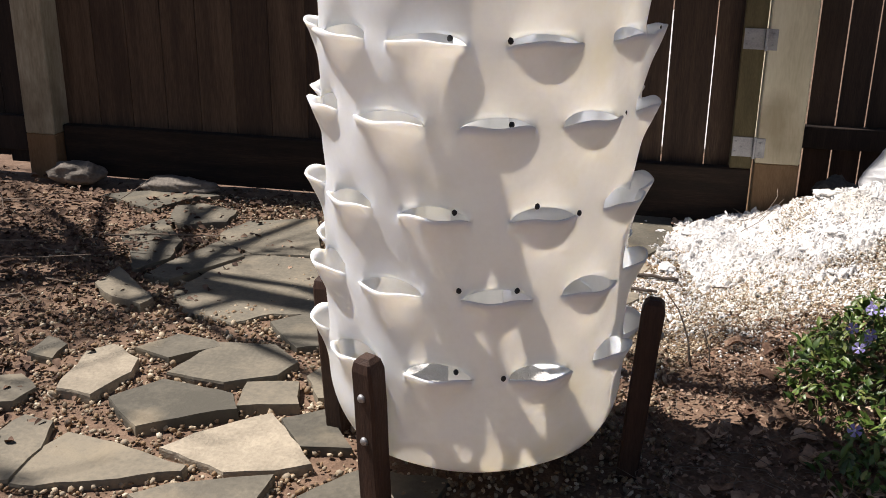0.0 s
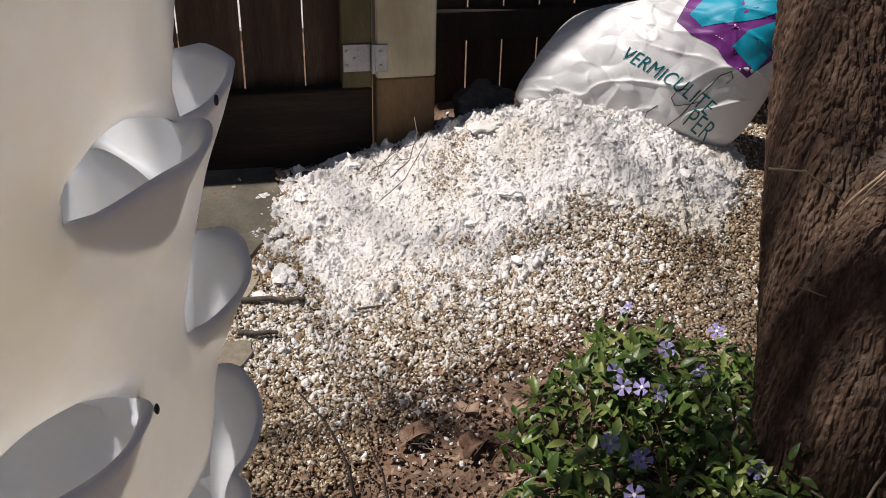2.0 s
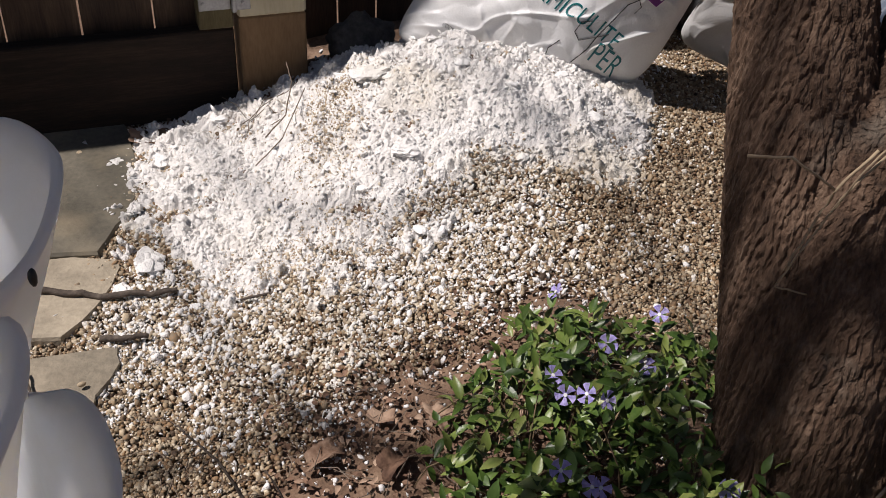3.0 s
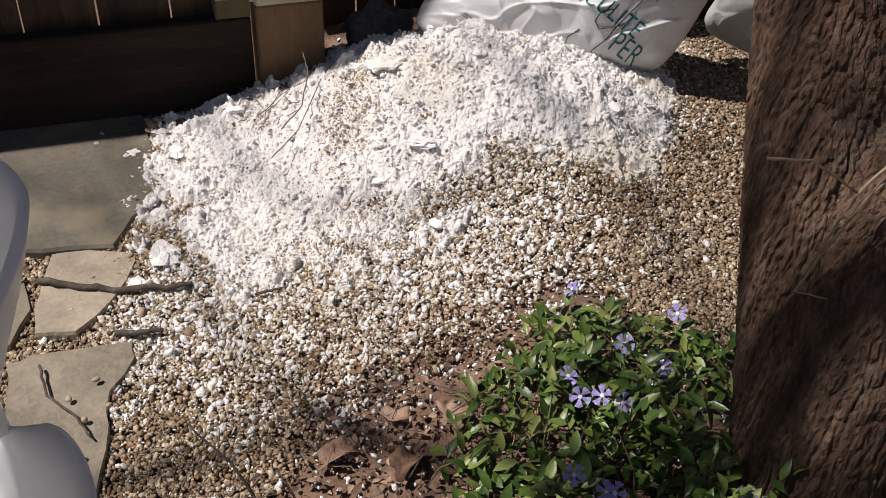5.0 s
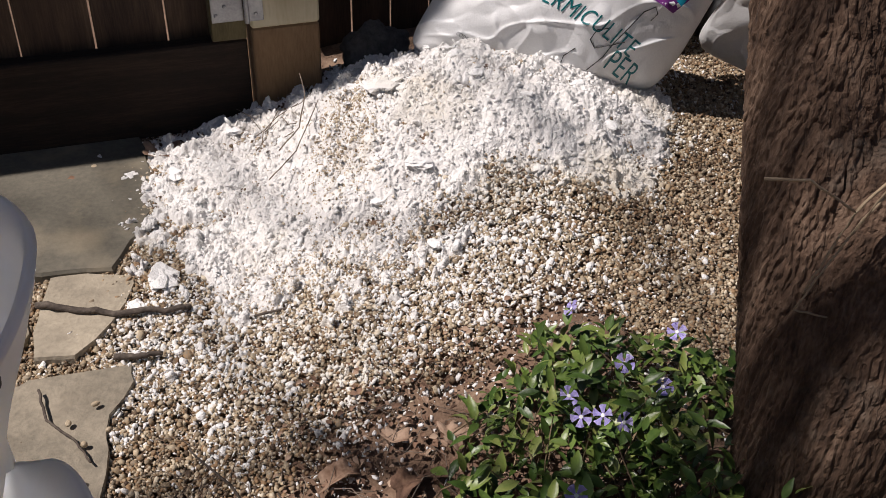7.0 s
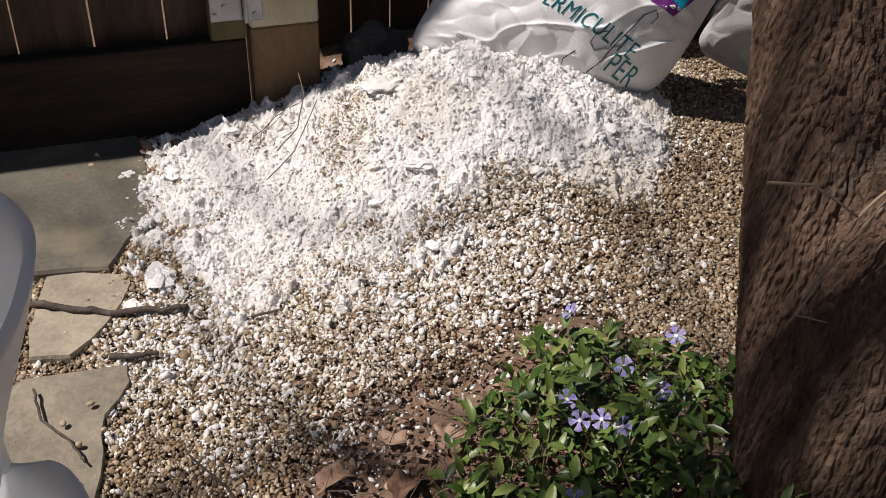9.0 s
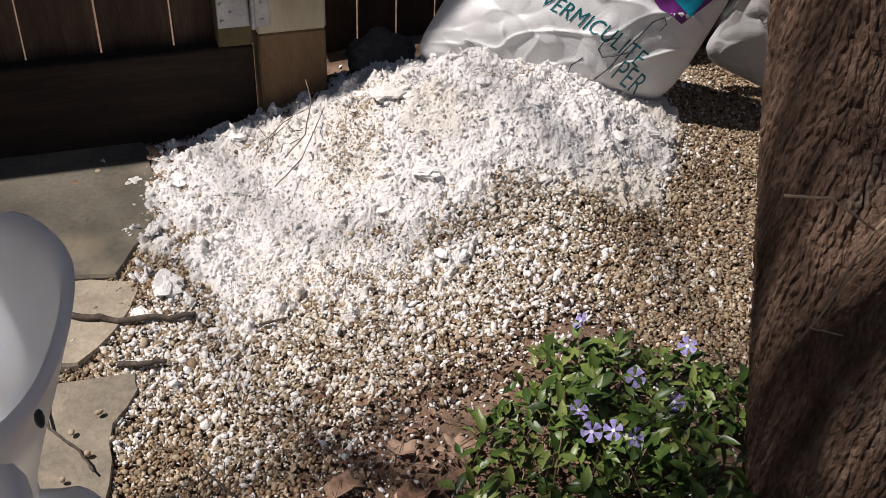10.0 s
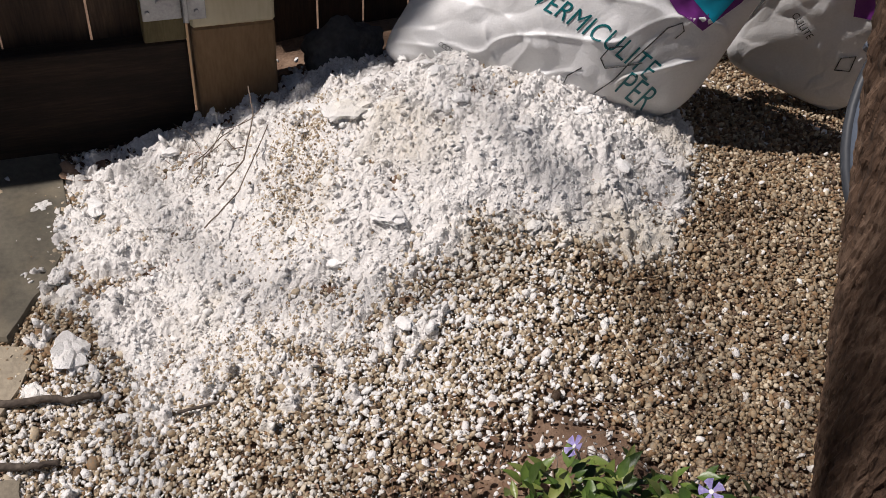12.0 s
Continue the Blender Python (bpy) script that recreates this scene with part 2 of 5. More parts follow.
def tube(bm, pts, radii, sides=8, cap=True):
    """A tapered tube along pts."""
    rings = []
    for i, p in enumerate(pts):
        p = Vector(p)
        d = (Vector(pts[min(i + 1, len(pts) - 1)]) - Vector(pts[max(i - 1, 0)])).normalized()
        a = d.cross(Vector((0.31, 0.22, 0.92)) if abs(d.z) < 0.9 else Vector((1, 0, 0))).normalized()
        b = d.cross(a)
        r = radii[i] if isinstance(radii, (list, tuple)) else radii
        rings.append([bm.verts.new(p + (a * math.cos(2 * math.pi * k / sides) + b * math.sin(2 * math.pi * k / sides)) * r) for k in range(sides)])
    for u, w in zip(rings, rings[1:]):
        for k in range(sides):
            bm.faces.new((u[k], u[(k + 1) % sides], w[(k + 1) % sides], w[k]))
    if cap:
        bm.faces.new(rings[0][::-1])
        bm.faces.new(rings[-1])
    return bm


def smooth01(v):
    v = np.clip(v, 0, 1)
    return v * v * (3 - 2 * v)


def hgt(x, y):
    """The ground's height: level paving, a rise towards the tree, and the heap by the fence."""
    x, y = np.asarray(x, float), np.asarray(y, float)
    z = 0.10 * smooth01((x - 0.2) / 0.7)
    z = z + 0.168 * np.exp(-(((x - 0.86) / np.where(x < 0.86, 0.43, 0.34)) ** 2 + ((y - 3.14) / 0.28) ** 2))
    z = z + 0.03 * np.exp(-(((x + 2.0) / 0.7) ** 2 + ((y - 2.6) / 0.6) ** 2))
    z = z + 0.006 * np.sin(5.1 * x + 1.3) * np.sin(4.3 * y) + 0.004 * np.sin(13 * x + 2 * y) * np.cos(11 * y - 3 * x)
    return z


def plan_wobble(x, y):
    return 0.05 * np.sin(9 * x + 1) * np.sin(8 * y) + 0.035 * np.sin(23 * x - 11 * y) + 0.02 * np.sin(61 * x + 37 * y) + 0.015 * np.sin(97 * x - 83 * y + 2)


def white_share(x, y):
    """How much of the ground is covered by perlite, 0 to 1."""
    wob = plan_wobble(x, y)
    lobe = 2.86 - 0.25 * (x - 0.85) + 1.7 * np.maximum(0, x - 1.08) + 0.80 * np.minimum(0, x - 0.85)
    d_right = (y - lobe) / 0.10 + 0.5
    d_near = (y - 2.60 - 0.32 * np.maximum(0, 0.50 - x)) / 0.36
    s = smooth01(np.minimum(d_right, d_near) + wob * 2.5)
    s = s * smooth01((x - 0.12 + wob) / 0.22) * smooth01((1.34 - x) / 0.12)
    return s * smooth01((3.535 - y) / 0.05)


def crumb_share(x, y):
    """How thickly loose white crumbs lie, 0 to 1: the heap and a wide thinning skirt."""
    wob = plan_wobble(x * 1.3 + 2, y * 1.2)
    skirt = smooth01((y - 2.38 + wob) / 0.50) * smooth01((x - 0.02 - 0.16 * smooth01((y - 2.85) / 0.15) + wob) / 0.25) * (1 - smooth01((x - 0.76 + wob) / 0.26)) * smooth01((3.52 - y) / 0.05)
    patch_ = np.maximum(0, np.sin(11 * x + 4 * y + 1.7) * np.sin(13 * y - 5 * x + 0.4) - 0.35 + wob) * 0.35 * (x > 0.6) * smooth01((1.65 - x) / 0.2)
    return np.clip(np.maximum(white_share(x, y), 0.90 * skirt) + patch_ + 0.028, 0, 1)


# ---- ground ----
def ground_sheet():
    xs = np.concatenate([np.linspace(-300, -4, 12)[:-1], np.linspace(-4, -1.2, 30)[:-1], np.linspace(-1.2, 2.4, 200)[:-1], np.linspace(2.4, 6, 24)[:-1], np.linspace(6, 300, 12)])
    ys = np.concatenate([np.linspace(-300, -2, 12)[:-1], np.linspace(-2, 1.2, 26)[:-1], np.linspace(1.2, 4.0, 160)[:-1], np.linspace(4.0, 8, 20)[:-1], np.linspace(8, 300, 14)])
    X, Y = np.meshgrid(xs, ys)
    near = (np.abs(X) < 5) & (Y > -2) & (Y < 6)
    Z = np.where(near, hgt(X, Y), hgt(np.clip(X, -5, 5), np.clip(Y, -2, 6))) - 0.012
    nx = len(xs)
    v = np.stack([X.ravel(), Y.ravel(), Z.ravel()], 1)
    i, j = np.meshgrid(np.arange(nx - 1), np.arange(len(ys) - 1))
    a = (j * nx + i).ravel()
    t = np.concatenate([np.stack([a, a + 1, a + nx + 1], 1), np.stack([a, a + nx + 1, a + nx], 1)])
    ob = mesh_part("ground", big_mesh("ground", v, t), M_soil, smooth=True)
    tagged(ob, "dark brown garden soil with leaf mould", "ground", kind="structure")


ground_sheet()


# ---- gate, posts and fences ----
GATE_Y = 3.53
POST_Y = 3.47
GATE_TOP = 1.34


def gate():
    g = thing("wooden_gate", "closed brown weathered board gate with a dark kick rail", "gate", (-0.8, GATE_Y, 0.08))
    pitch, x = 0.1462, -2.17
    k = 0
    while x < 0.405:
        w = min(pitch, 0.473 - x)
        gap = 0.0042 if x > -0.15 or k in (1, 3) else 0.0012
        bm = box(bmesh.new(), x + gap / 2, x + w - gap / 2, GATE_Y, GATE_Y + 0.019, 0.08 + random.uniform(0, 0.012), GATE_TOP, 0.002)
        ob = part("board", bm, M_brown_wood, g)
        x += pitch
        k += 1
    for z0, z1, nm in ((0.012, 0.213, "kick_rail"), (GATE_TOP - 0.16, GATE_TOP - 0.05, "top_rail")):
        part(nm, box(bmesh.new(), -2.17, 0.473, GATE_Y - 0.045, GATE_Y - 0.002, z0, z1, 0.004), M_rail, g)
    part("hinge_stile", box(bmesh.new(), 0.400, 0.473, GATE_Y - 0.050, GATE_Y - 0.003, 0.216, GATE_TOP - 0.165, 0.003), M_green_wood, g, "narrow moss-tinged upright board")
    for z in (0.293, 0.655):
        h = part("hinge", hinge(z), M_zinc, g, "galvanised steel butt hinge")
        for dx, dz in ((0.412, 0.018), (0.412, -0.018), (0.431, 0.0), (0.493, 0.018), (0.493, -0.018)):
            b = bmesh.new()
            bmesh.ops.create_cone(b, cap_ends=True, segments=10, radius1=0.0042, radius2=0.003, depth=0.003,
                                  matrix=Matrix.Translation((dx, (GATE_Y - 0.0563 if dx < 0.45 else POST_Y - 0.0048), z + dz)) @ Euler((radians(90), 0, 0)).to_matrix().to_4x4())
            part("screw", b, M_zinc, h)


def hinge(z):
    bm = box(bmesh.new(), 0.403, 0.469, GATE_Y - 0.0545, GATE_Y - 0.0508, z - 0.034, z + 0.034, 0.0012)
    box(bm, 0.477, 0.509, POST_Y - 0.0035, POST_Y - 0.0005, z - 0.034, z + 0.034, 0.001)
    tube(bm, [(0.474, POST_Y - 0.005, z - 0.036), (0.474, POST_Y - 0.005, z + 0.036)], 0.0055, 10)
    return bm


def post(x0, x1, y0, y1, foot, name_label, paint):
    p = thing("gate_post", name_label, "post", ((x0 + x1) / 2, (y0 + y1) / 2, 0), "gate posts")
    bm = box(bmesh.new(), x0, x1, y0, y1, foot, 1.95, 0.005)
    part("painted_shaft", bm, paint, p)
    bm = box(bmesh.new(), x0 + 0.001, x1 - 0.001, y0 + 0.001, y1 - 0.001, -0.3, foot, 0.004)
    part("bare_foot", bm, M_bare_foot, p, "unpainted damp wooden foot")


def fence(name, x0, x1, y, pitch, gap, rails, label, material, base=0.12):
    f = thing(name, label, "fence", ((x0 + x1) / 2, y, 0.1))
    x = x0
    while x < x1 - 0.02:
        w = min(pitch, x1 - x)
        g = gap * random.uniform(0.6, 1.3)
        ob = part("board", box(bmesh.new(), x + g / 2, x + w - g / 2, y, y + 0.011, base + random.uniform(-0.02, 0.02), 1.78 + random.uniform(-0.01, 0.01), 0.002), material, f)
        x += pitch
    for z0, z1 in rails:
        ob = part("rail", box(bmesh.new(), x0, x1, y - 0.038, y - 0.001, z0, z1, 0.003), material, f)


gate()
post(0.481, 0.628, POST_Y, POST_Y + 0.14, 0.240, "cream painted square gate post with bare foot", M_cream)
post(-2.309, -2.178, 3.44, 3.57, 0.18, "cream painted gate post with flaking lower end", M_old_cream)
fence("board_fence", 0.565, 1.22, 3.72, 0.0985, 0.0062, ((0.255, 0.335), (1.5, 1.58)), "dark weathered narrow-board fence behind the heap", M_dark_wood, 0.02)
fence("side_fence", -4.4, -2.31, 3.51, 0.14, 0.002, ((0.10, 0.24), (1.4, 1.5)), "dark weathered board fence beside the gate", M_dark_wood, 0.05)


def far_panel():
    p = thing("shed_wall", "red-brown board wall in deep shade behind the bags", "wall", (1.9, 3.95, 0), kind="structure")
    for k in range(14):
        x = 1.20 + k * 0.14
        ob = part("board", box(bmesh.new(), x, x + 0.137, 3.90, 3.93, 0.0, 2.2, 0.003), M_red, p)


far_panel()


# unseen pale slab, added so the gaps between the boards look bright
def driveway():
    bm = box(bmesh.new(), -6.0, 6.0, 4.6, 11.0, -0.2, 0.03, 0.01)
    ob = part("backdrop_slab", bm, M_backdrop)
    tagged(ob, "unseen pale slab added behind the fence to brighten its gaps", "driveway", kind="structure")


driveway()


# ---- planter tower ----
DRUM = (-0.154, 1.79)
DRUM_R, DRUM_Z0, DRUM_Z1 = 0.287, 0.112, 1.03
POCKET_ROWS = ((0.308, -91.5), (0.452, -74.0), (0.588, -93.0), (0.737, -75.0), (0.863, -95.5))
HALF_W = radians(12.3)


def drum_radius(z):
    r = DRUM_R + 0.008 * (z - 0.5)
    low = max(0.0, (DRUM_Z0 + 0.10 - z) / 0.10)
    r -= 0.030 * low ** 2.2
    top = max(0.0, (z - (DRUM_Z1 - 0.07)) / 0.07)
    return r - 0.008 * top ** 2


def drum_shell():
    """The moulded shell: slits whose lower lips are pulled out into pockets and whose upper lips are pushed in."""
    nt = 336
    zs = []
    for z in np.linspace(DRUM_Z0, DRUM_Z1, 128):
        if all(abs(z - r[0]) > 0.004 for r in POCKET_ROWS):
            zs.append((float(z), 0))
    for z, _ in POCKET_ROWS:
        zs += [(z, -1), (z, 1)]
    zs.sort()
    rng = random.Random(7)
    pockets = []
    for z0, a0 in POCKET_ROWS:
        for k in range(10):
            step = (a0 + 36 * k + 180) % 360 - 180
            step -= 8.0 if 8 < step < 20 else 0.0          # hand-cut, not quite even
            pockets.append((z0, radians(step + rng.uniform(-1.5, 1.5)), HALF_W * rng.uniform(0.93, 1.08), rng.uniform(0.85, 1.15), rng.uniform(-0.3, 0.3), rng.uniform(0.7, 1.3)))
    verts = []
    for z, side in zs:
        for i in range(nt):
            a = 2 * math.pi * i / nt
            r, dz = drum_radius(z), 0.0
            for z0, t0, w, out, skew, inn in pockets:
                if abs(z - z0) > 0.17:
                    continue
                s = ((a - t0 + math.pi) % (2 * math.pi) - math.pi) / w
                if abs(s) > 1.6:
                    continue
                c = math.cos(min(1.0, abs(s)) * math.pi / 2)
                lip = c ** 0.55 * (1 + skew * s * 0.5)
                d = z - z0
                below = side < 0 if abs(d) < 1e-6 else d < 0
                soft = 0.8 * math.exp(-(s / 0.72) ** 2)
                if below:
                    g = math.exp(-(d / 0.046) ** 2)
                    f = math.exp(-(d / 0.009) ** 2)
                    share = f * lip ** 0.6 + (1 - f) * soft
                    r += 0.031 * out * g * (share if abs(s) < 1 or f < 0.99 else 0)
                    dz += (0.008 + 0.0026 * math.sin(4 * s + 40 * t0)) * f * lip ** 0.6
                else:
                    g = math.exp(-(d / 0.040) ** 2)
                    f = math.exp(-(d / 0.012) ** 2)
                    share = f * lip + (1 - f) * soft
                    r -= 0.020 * inn * g * (share if abs(s) < 1 or f < 0.99 else 0)
                    dz += 0.015 * f * lip
            r += 0.0016 * math.sin(3 * a + 9 * z) + 0.0012 * math.sin(7 * a - 14 * z)
            verts.append((DRUM[0] + r * math.cos(a), DRUM[1] + r * math.sin(a), z + dz))
    faces = []
    for j in range(len(zs) - 1):
        if zs[j][1] == -1 and zs[j + 1][1] == 1:
            continue
        for i in range(nt):
            k = (i + 1) % nt
            faces.append((j * nt + i, j * nt + k, (j + 1) * nt + k, (j + 1) * nt + i))
    bm = bmesh.new()
    me = raw("shell", verts, faces)
    bm.from_mesh(me)
    bpy.data.meshes.remove(me)
    bmesh.ops.remove_doubles(bm, verts=bm.verts[:], dist=0.0006)
    # closed bottom
    ring = [v for v in bm.verts if abs(v.co.z - DRUM_Z0) < 1e-4]
    ring.sort(key=lambda v: math.atan2(v.co.y - DRUM[1], v.co.x - DRUM[0]))
    mid = bm.verts.new((DRUM[0], DRUM[1], DRUM_Z0 + 0.004))
    for i, v in enumerate(ring):
        bm.faces.new((ring[(i + 1) % len(ring)], v, mid))
    return bm


def stake(g, ang, lean, rad, up):
    """A square stake with a bevelled top, bolted to the drum's side and leaning outwards."""
    a = radians(ang)
    c, s = math.cos(a), math.sin(a)
    turn = Matrix.Translation((DRUM[0] + rad * c, DRUM[1] + rad * s, 0.11 + up)) @ Matrix.Rotation(a, 4, "Z") @ Matrix.Rotation(radians(lean), 4, "Y") @ Matrix.Translation((0, 0, -0.11))
    bm = bmesh.new()
    rows = []
    for z, w in ((-0.12, 1.0), (0.05, 1.0), (0.15, 0.98), (0.25, 1.02), (0.318, 1.0), (0.334, 0.82), (0.342, 0.5)):
        rows.append([bm.verts.new((0.021 * w * u + 0.001 * math.sin(40 * z + u), 0.0225 * w * v + 0.001 * math.sin(31 * z + v), z)) for u, v in ((-1, -0.8), (-0.8, -1), (0.8, -1), (1, -0.8), (1, 0.8), (0.8, 1), (-0.8, 1), (-1, 0.8))])
    for u, w in zip(rows, rows[1:]):
        for k in range(8):
            bm.faces.new((u[k], u[(k + 1) % 8], w[(k + 1) % 8], w[k]))
    bm.faces.new(rows[-1])
    bm.faces.new(rows[0][::-1])
    bmesh.ops.transform(bm, matrix=turn, verts=bm.verts[:])
    leg = part("leg", bm, M_stake, g, "dark brown stained wooden stake")
    for z in (0.27, 0.185):
        b = bmesh.new()
        bmesh.ops.create_cone(b, cap_ends=True, segments=14, radius1=0.0085, radius2=0.006, depth=0.006, matrix=turn @ Matrix.Translation((0.0232, 0, z)) @ Euler((0, radians(90), 0)).to_matrix().to_4x4())
        part("bolt", b, M_zinc, leg, "galvanised carriage bolt", True)


def tower():
    g = thing("planter_tower", "white plastic drum cut into rows of planting pockets, on brown stakes", "planter", (*DRUM, 0))
    sh = part("drum", drum_shell(), M_hdpe, g, "translucent white drum with lipped pockets", True)
    so = sh.modifiers.new("wall", "SOLIDIFY")
    so.thickness, so.offset = 0.0040, -1.0
    bm = bmesh.new()
    tube(bm, [(DRUM[0], DRUM[1], DRUM_Z0 + 0.01), (DRUM[0], DRUM[1], 1.0)], 0.052, 32)
    part("inner_pipe", bm, M_pipe, g, "white plastic pipe standing inside the drum", True)
    bm = bmesh.new()
    rings = [[bm.verts.new((DRUM[0] + r * math.cos(2 * math.pi * k / 48), DRUM[1] + r * math.sin(2 * math.pi * k / 48), 0.128 + 0.012 * noise.noise(Vector((r * 9 * math.cos(k / 7.6), r * 9 * math.sin(k / 7.6), 0))))) for k in range(48)] for r in (0.06, 0.09, 0.13, 0.17, 0.20)]
    for u, w in zip(rings, rings[1:]):
        for k in range(48):
            bm.faces.new((u[k], w[k], w[(k + 1) % 48], u[(k + 1) % 48]))
    part("soil_residue", bm, M_mound, g, "pale dry dust left inside the drum", True)
    for ang, lean, rad, up in ((-113, 3.5, 0.312, 0), (0, 4, 0.322, 0.034), (62, 4, 0.312, 0.03), (172, 4, 0.312, 0)):
        stake(g, ang, lean, rad, up)
    # black specks drawn for the dark holes at the corners of the pockets
    for z, a in ((0.874, -88.9), (0.872, -71.0), (0.745, -69.8), (0.603, -86.8), (0.592, -44.7), (0.470, -66.0), (0.470, -85.0), (0.323, -85.5), (0.312, -69.5), (0.612, -60.5), (0.875, -9.0), (0.752, -31.0)):
        b = bmesh.new()
        a = radians(a)
        r = drum_radius(z) + (0.001 if a < radians(-40) else 0.022)
        bmesh.ops.create_icosphere(b, subdivisions=2, radius=1.0, matrix=Matrix.Translation((DRUM[0] + r * math.cos(a), DRUM[1] + r * math.sin(a), z)) @ Matrix.Rotation(a, 4, "Z") @ Matrix.Diagonal((0.0022, 0.0046, 0.0054, 1) if a < radians(-40) else (0.0014, 0.0018, 0.0032, 1)))
        for v in b.verts:
            v.co += Vector((0, 0, 0.0012 * noise.noise(v.co * 300)))
        part("black_speck", b, M_black_ink, g, "small black speck", True)


tower()


# ---- tree ----
def limb(bm, pts, r0, r1, sides=40, rings=None, seed=0, ridge=0.010):
    """A bark-covered limb: ridged, tapered, along a smooth line."""
    P = [Vector(p) for p in pts]
    n = rings or max(6, int(sum((a - b).length for a, b in zip(P, P[1:])) / 0.012))
    prev = None
    for i in range(n + 1):
        t = i / n * (len(P) - 1)
        k = min(int(t), len(P) - 2)
        u = t - k
        p0, p1, p2, p3 = P[max(k - 1, 0)], P[k], P[k + 1], P[min(k + 2, len(P) - 1)]
        c = 0.5 * ((2 * p1) + (p2 - p0) * u + (2 * p0 - 5 * p1 + 4 * p2 - p3) * u * u + (3 * p1 - p0 - 3 * p2 + p3) * u ** 3)
        s = i / n
        if callable(r0):
            r = r0(s)
        else:
            r = r0 + (r1 - r0) * s
        ring = []
        for q in range(sides):
            a = 2 * math.pi * q / sides
            d = Vector((math.cos(a), math.sin(a), 0))
            pr = c + d * r
            wx, wy = noise.noise(pr * 16) * 0.006, noise.noise(pr * 16 + Vector((5, 0, 0))) * 0.006
            px, py = pr.x + wx, pr.y + wy
            fis = 1 - abs(noise.noise(Vector((px * 90, py * 90, pr.z * 13 + seed)))) * 2.4
            fib = 1 - abs(noise.noise(Vector((px * 170, py * 170, pr.z * 34 - seed)))) * 2.4
            flake = noise.voronoi(Vector((px * 130, py * 130, pr.z * 30 + seed)))[0]
            rr = r * (1 + 0.055 * noise.noise(Vector((math.cos(a) * 1.5, math.sin(a) * 1.5, pr.z * 3 + seed)))) - ridge * 1.00 * max(0.0, fis) ** 1.6 - ridge * 0.55 * max(0.0, fib) + ridge * 0.30 * min(1.0, (flake[1] - flake[0]) * 2.0) + ridge * 0.60 * noise.noise(Vector((pr.x * 230, pr.y * 230, pr.z * 110 + seed)))
            ring.append(bm.verts.new(c + d * rr))
        if prev:
            for q in range(sides):
                bm.faces.new((prev[q], prev[(q + 1) % sides], ring[(q + 1) % sides], ring[q]))
        prev = ring
    bm.faces.new(prev)


def branches(bm, start, way, length, r, depth, rng):
    pts, p, d = [Vector(start)], Vector(start), Vector(way).normalized()
    for _ in range(4):
        d = (d + Vector((rng.uniform(-1, 1), rng.uniform(-1, 1), rng.uniform(-0.4, 0.7))) * 0.22).normalized()
        p = p + d * length / 4
        pts.append(p.copy())
    tube(bm, pts, [r, r * 0.85, r * 0.7, r * 0.58, r * 0.45], 6 if depth > 1 else 4)
    if depth:
        for k in range(3 if depth > 1 else 4):
            at = pts[rng.randint(1, 4)]
            side = Vector((rng.uniform(-1, 1), rng.uniform(-1, 1), rng.uniform(-0.2, 0.9)))
            branches(bm, at, d + side, length * rng.uniform(0.5, 0.75), r * 0.5, depth - 1, rng)


def tree():
    t = thing("tree", "two-stemmed tree with rough grey-brown flaking bark", "tree", (0.93, 2.15, 0.08))
    bm = bmesh.new()
    limb(bm, LEFT_STEM[:5], lambda s: 0.080 - 0.005 * min(1, s * 1.5) + 0.020 * max(0, 1 - s / 0.2) ** 2, 0, 300, 440, 1.0, 0.0036)
    limb(bm, RIGHT_STEM[:6], lambda s: 0.102 - 0.024 * min(1, s * 1.5) + 0.045 * max(0, 1 - s / 0.25) ** 2, 0, 300, 440, 5.0, 0.0036)
    limb(bm, [(0.92, 2.10, 0.0), (0.915, 2.12, 0.3), (0.935, 2.175, 0.52), (0.965, 2.22, 0.62)], lambda s: 0.096 - 0.056 * s ** 3, 0, 200, 180, 9.0, 0.0036)
    limb(bm, LEFT_STEM[4:], 0.072, 0.055, 24, 30, 1.0, 0.005)
    limb(bm, RIGHT_STEM[5:], 0.080, 0.06, 24, 30, 5.0, 0.005)
    part("trunk", bm, M_bark, t, "twin trunk with deep flaking bark", False)
    rng = random.Random(5)
    bm = bmesh.new()
    for s, w, n in ((LEFT_STEM[-1], (-0.5, 0.3, 0.8), 1.5), (LEFT_STEM[-1], (0.0, -0.4, 0.9), 1.6), (LEFT_STEM[-1], (0.2, 0.5, 0.9), 1.4),
                    (RIGHT_STEM[-1], (0.5, 0.1, 0.8), 1.6), (RIGHT_STEM[-1], (0.2, -0.5, 0.8), 1.6), (RIGHT_STEM[-1], (-0.1, 0.2, 1.0), 1.8)):
        branches(bm, s, w, n, 0.045, 3, rng)
    part("crown", bm, M_twig, t, "bare spring branches")


LEFT_STEM = [(0.882, 2.08, 0.0), (0.882, 2.135, 0.25), (0.890, 2.235, 0.55), (0.918, 2.36, 0.9), (0.915, 2.43, 1.4), (0.94, 2.48, 2.1)]
RIGHT_STEM = [(0.950, 2.09, 0.0), (0.955, 2.12, 0.25), (0.982, 2.165, 0.48), (1.055, 2.21, 0.70), (1.135, 2.26, 0.90), (1.275, 2.34, 1.3), (1.46, 2.45, 2.1)]
tree()


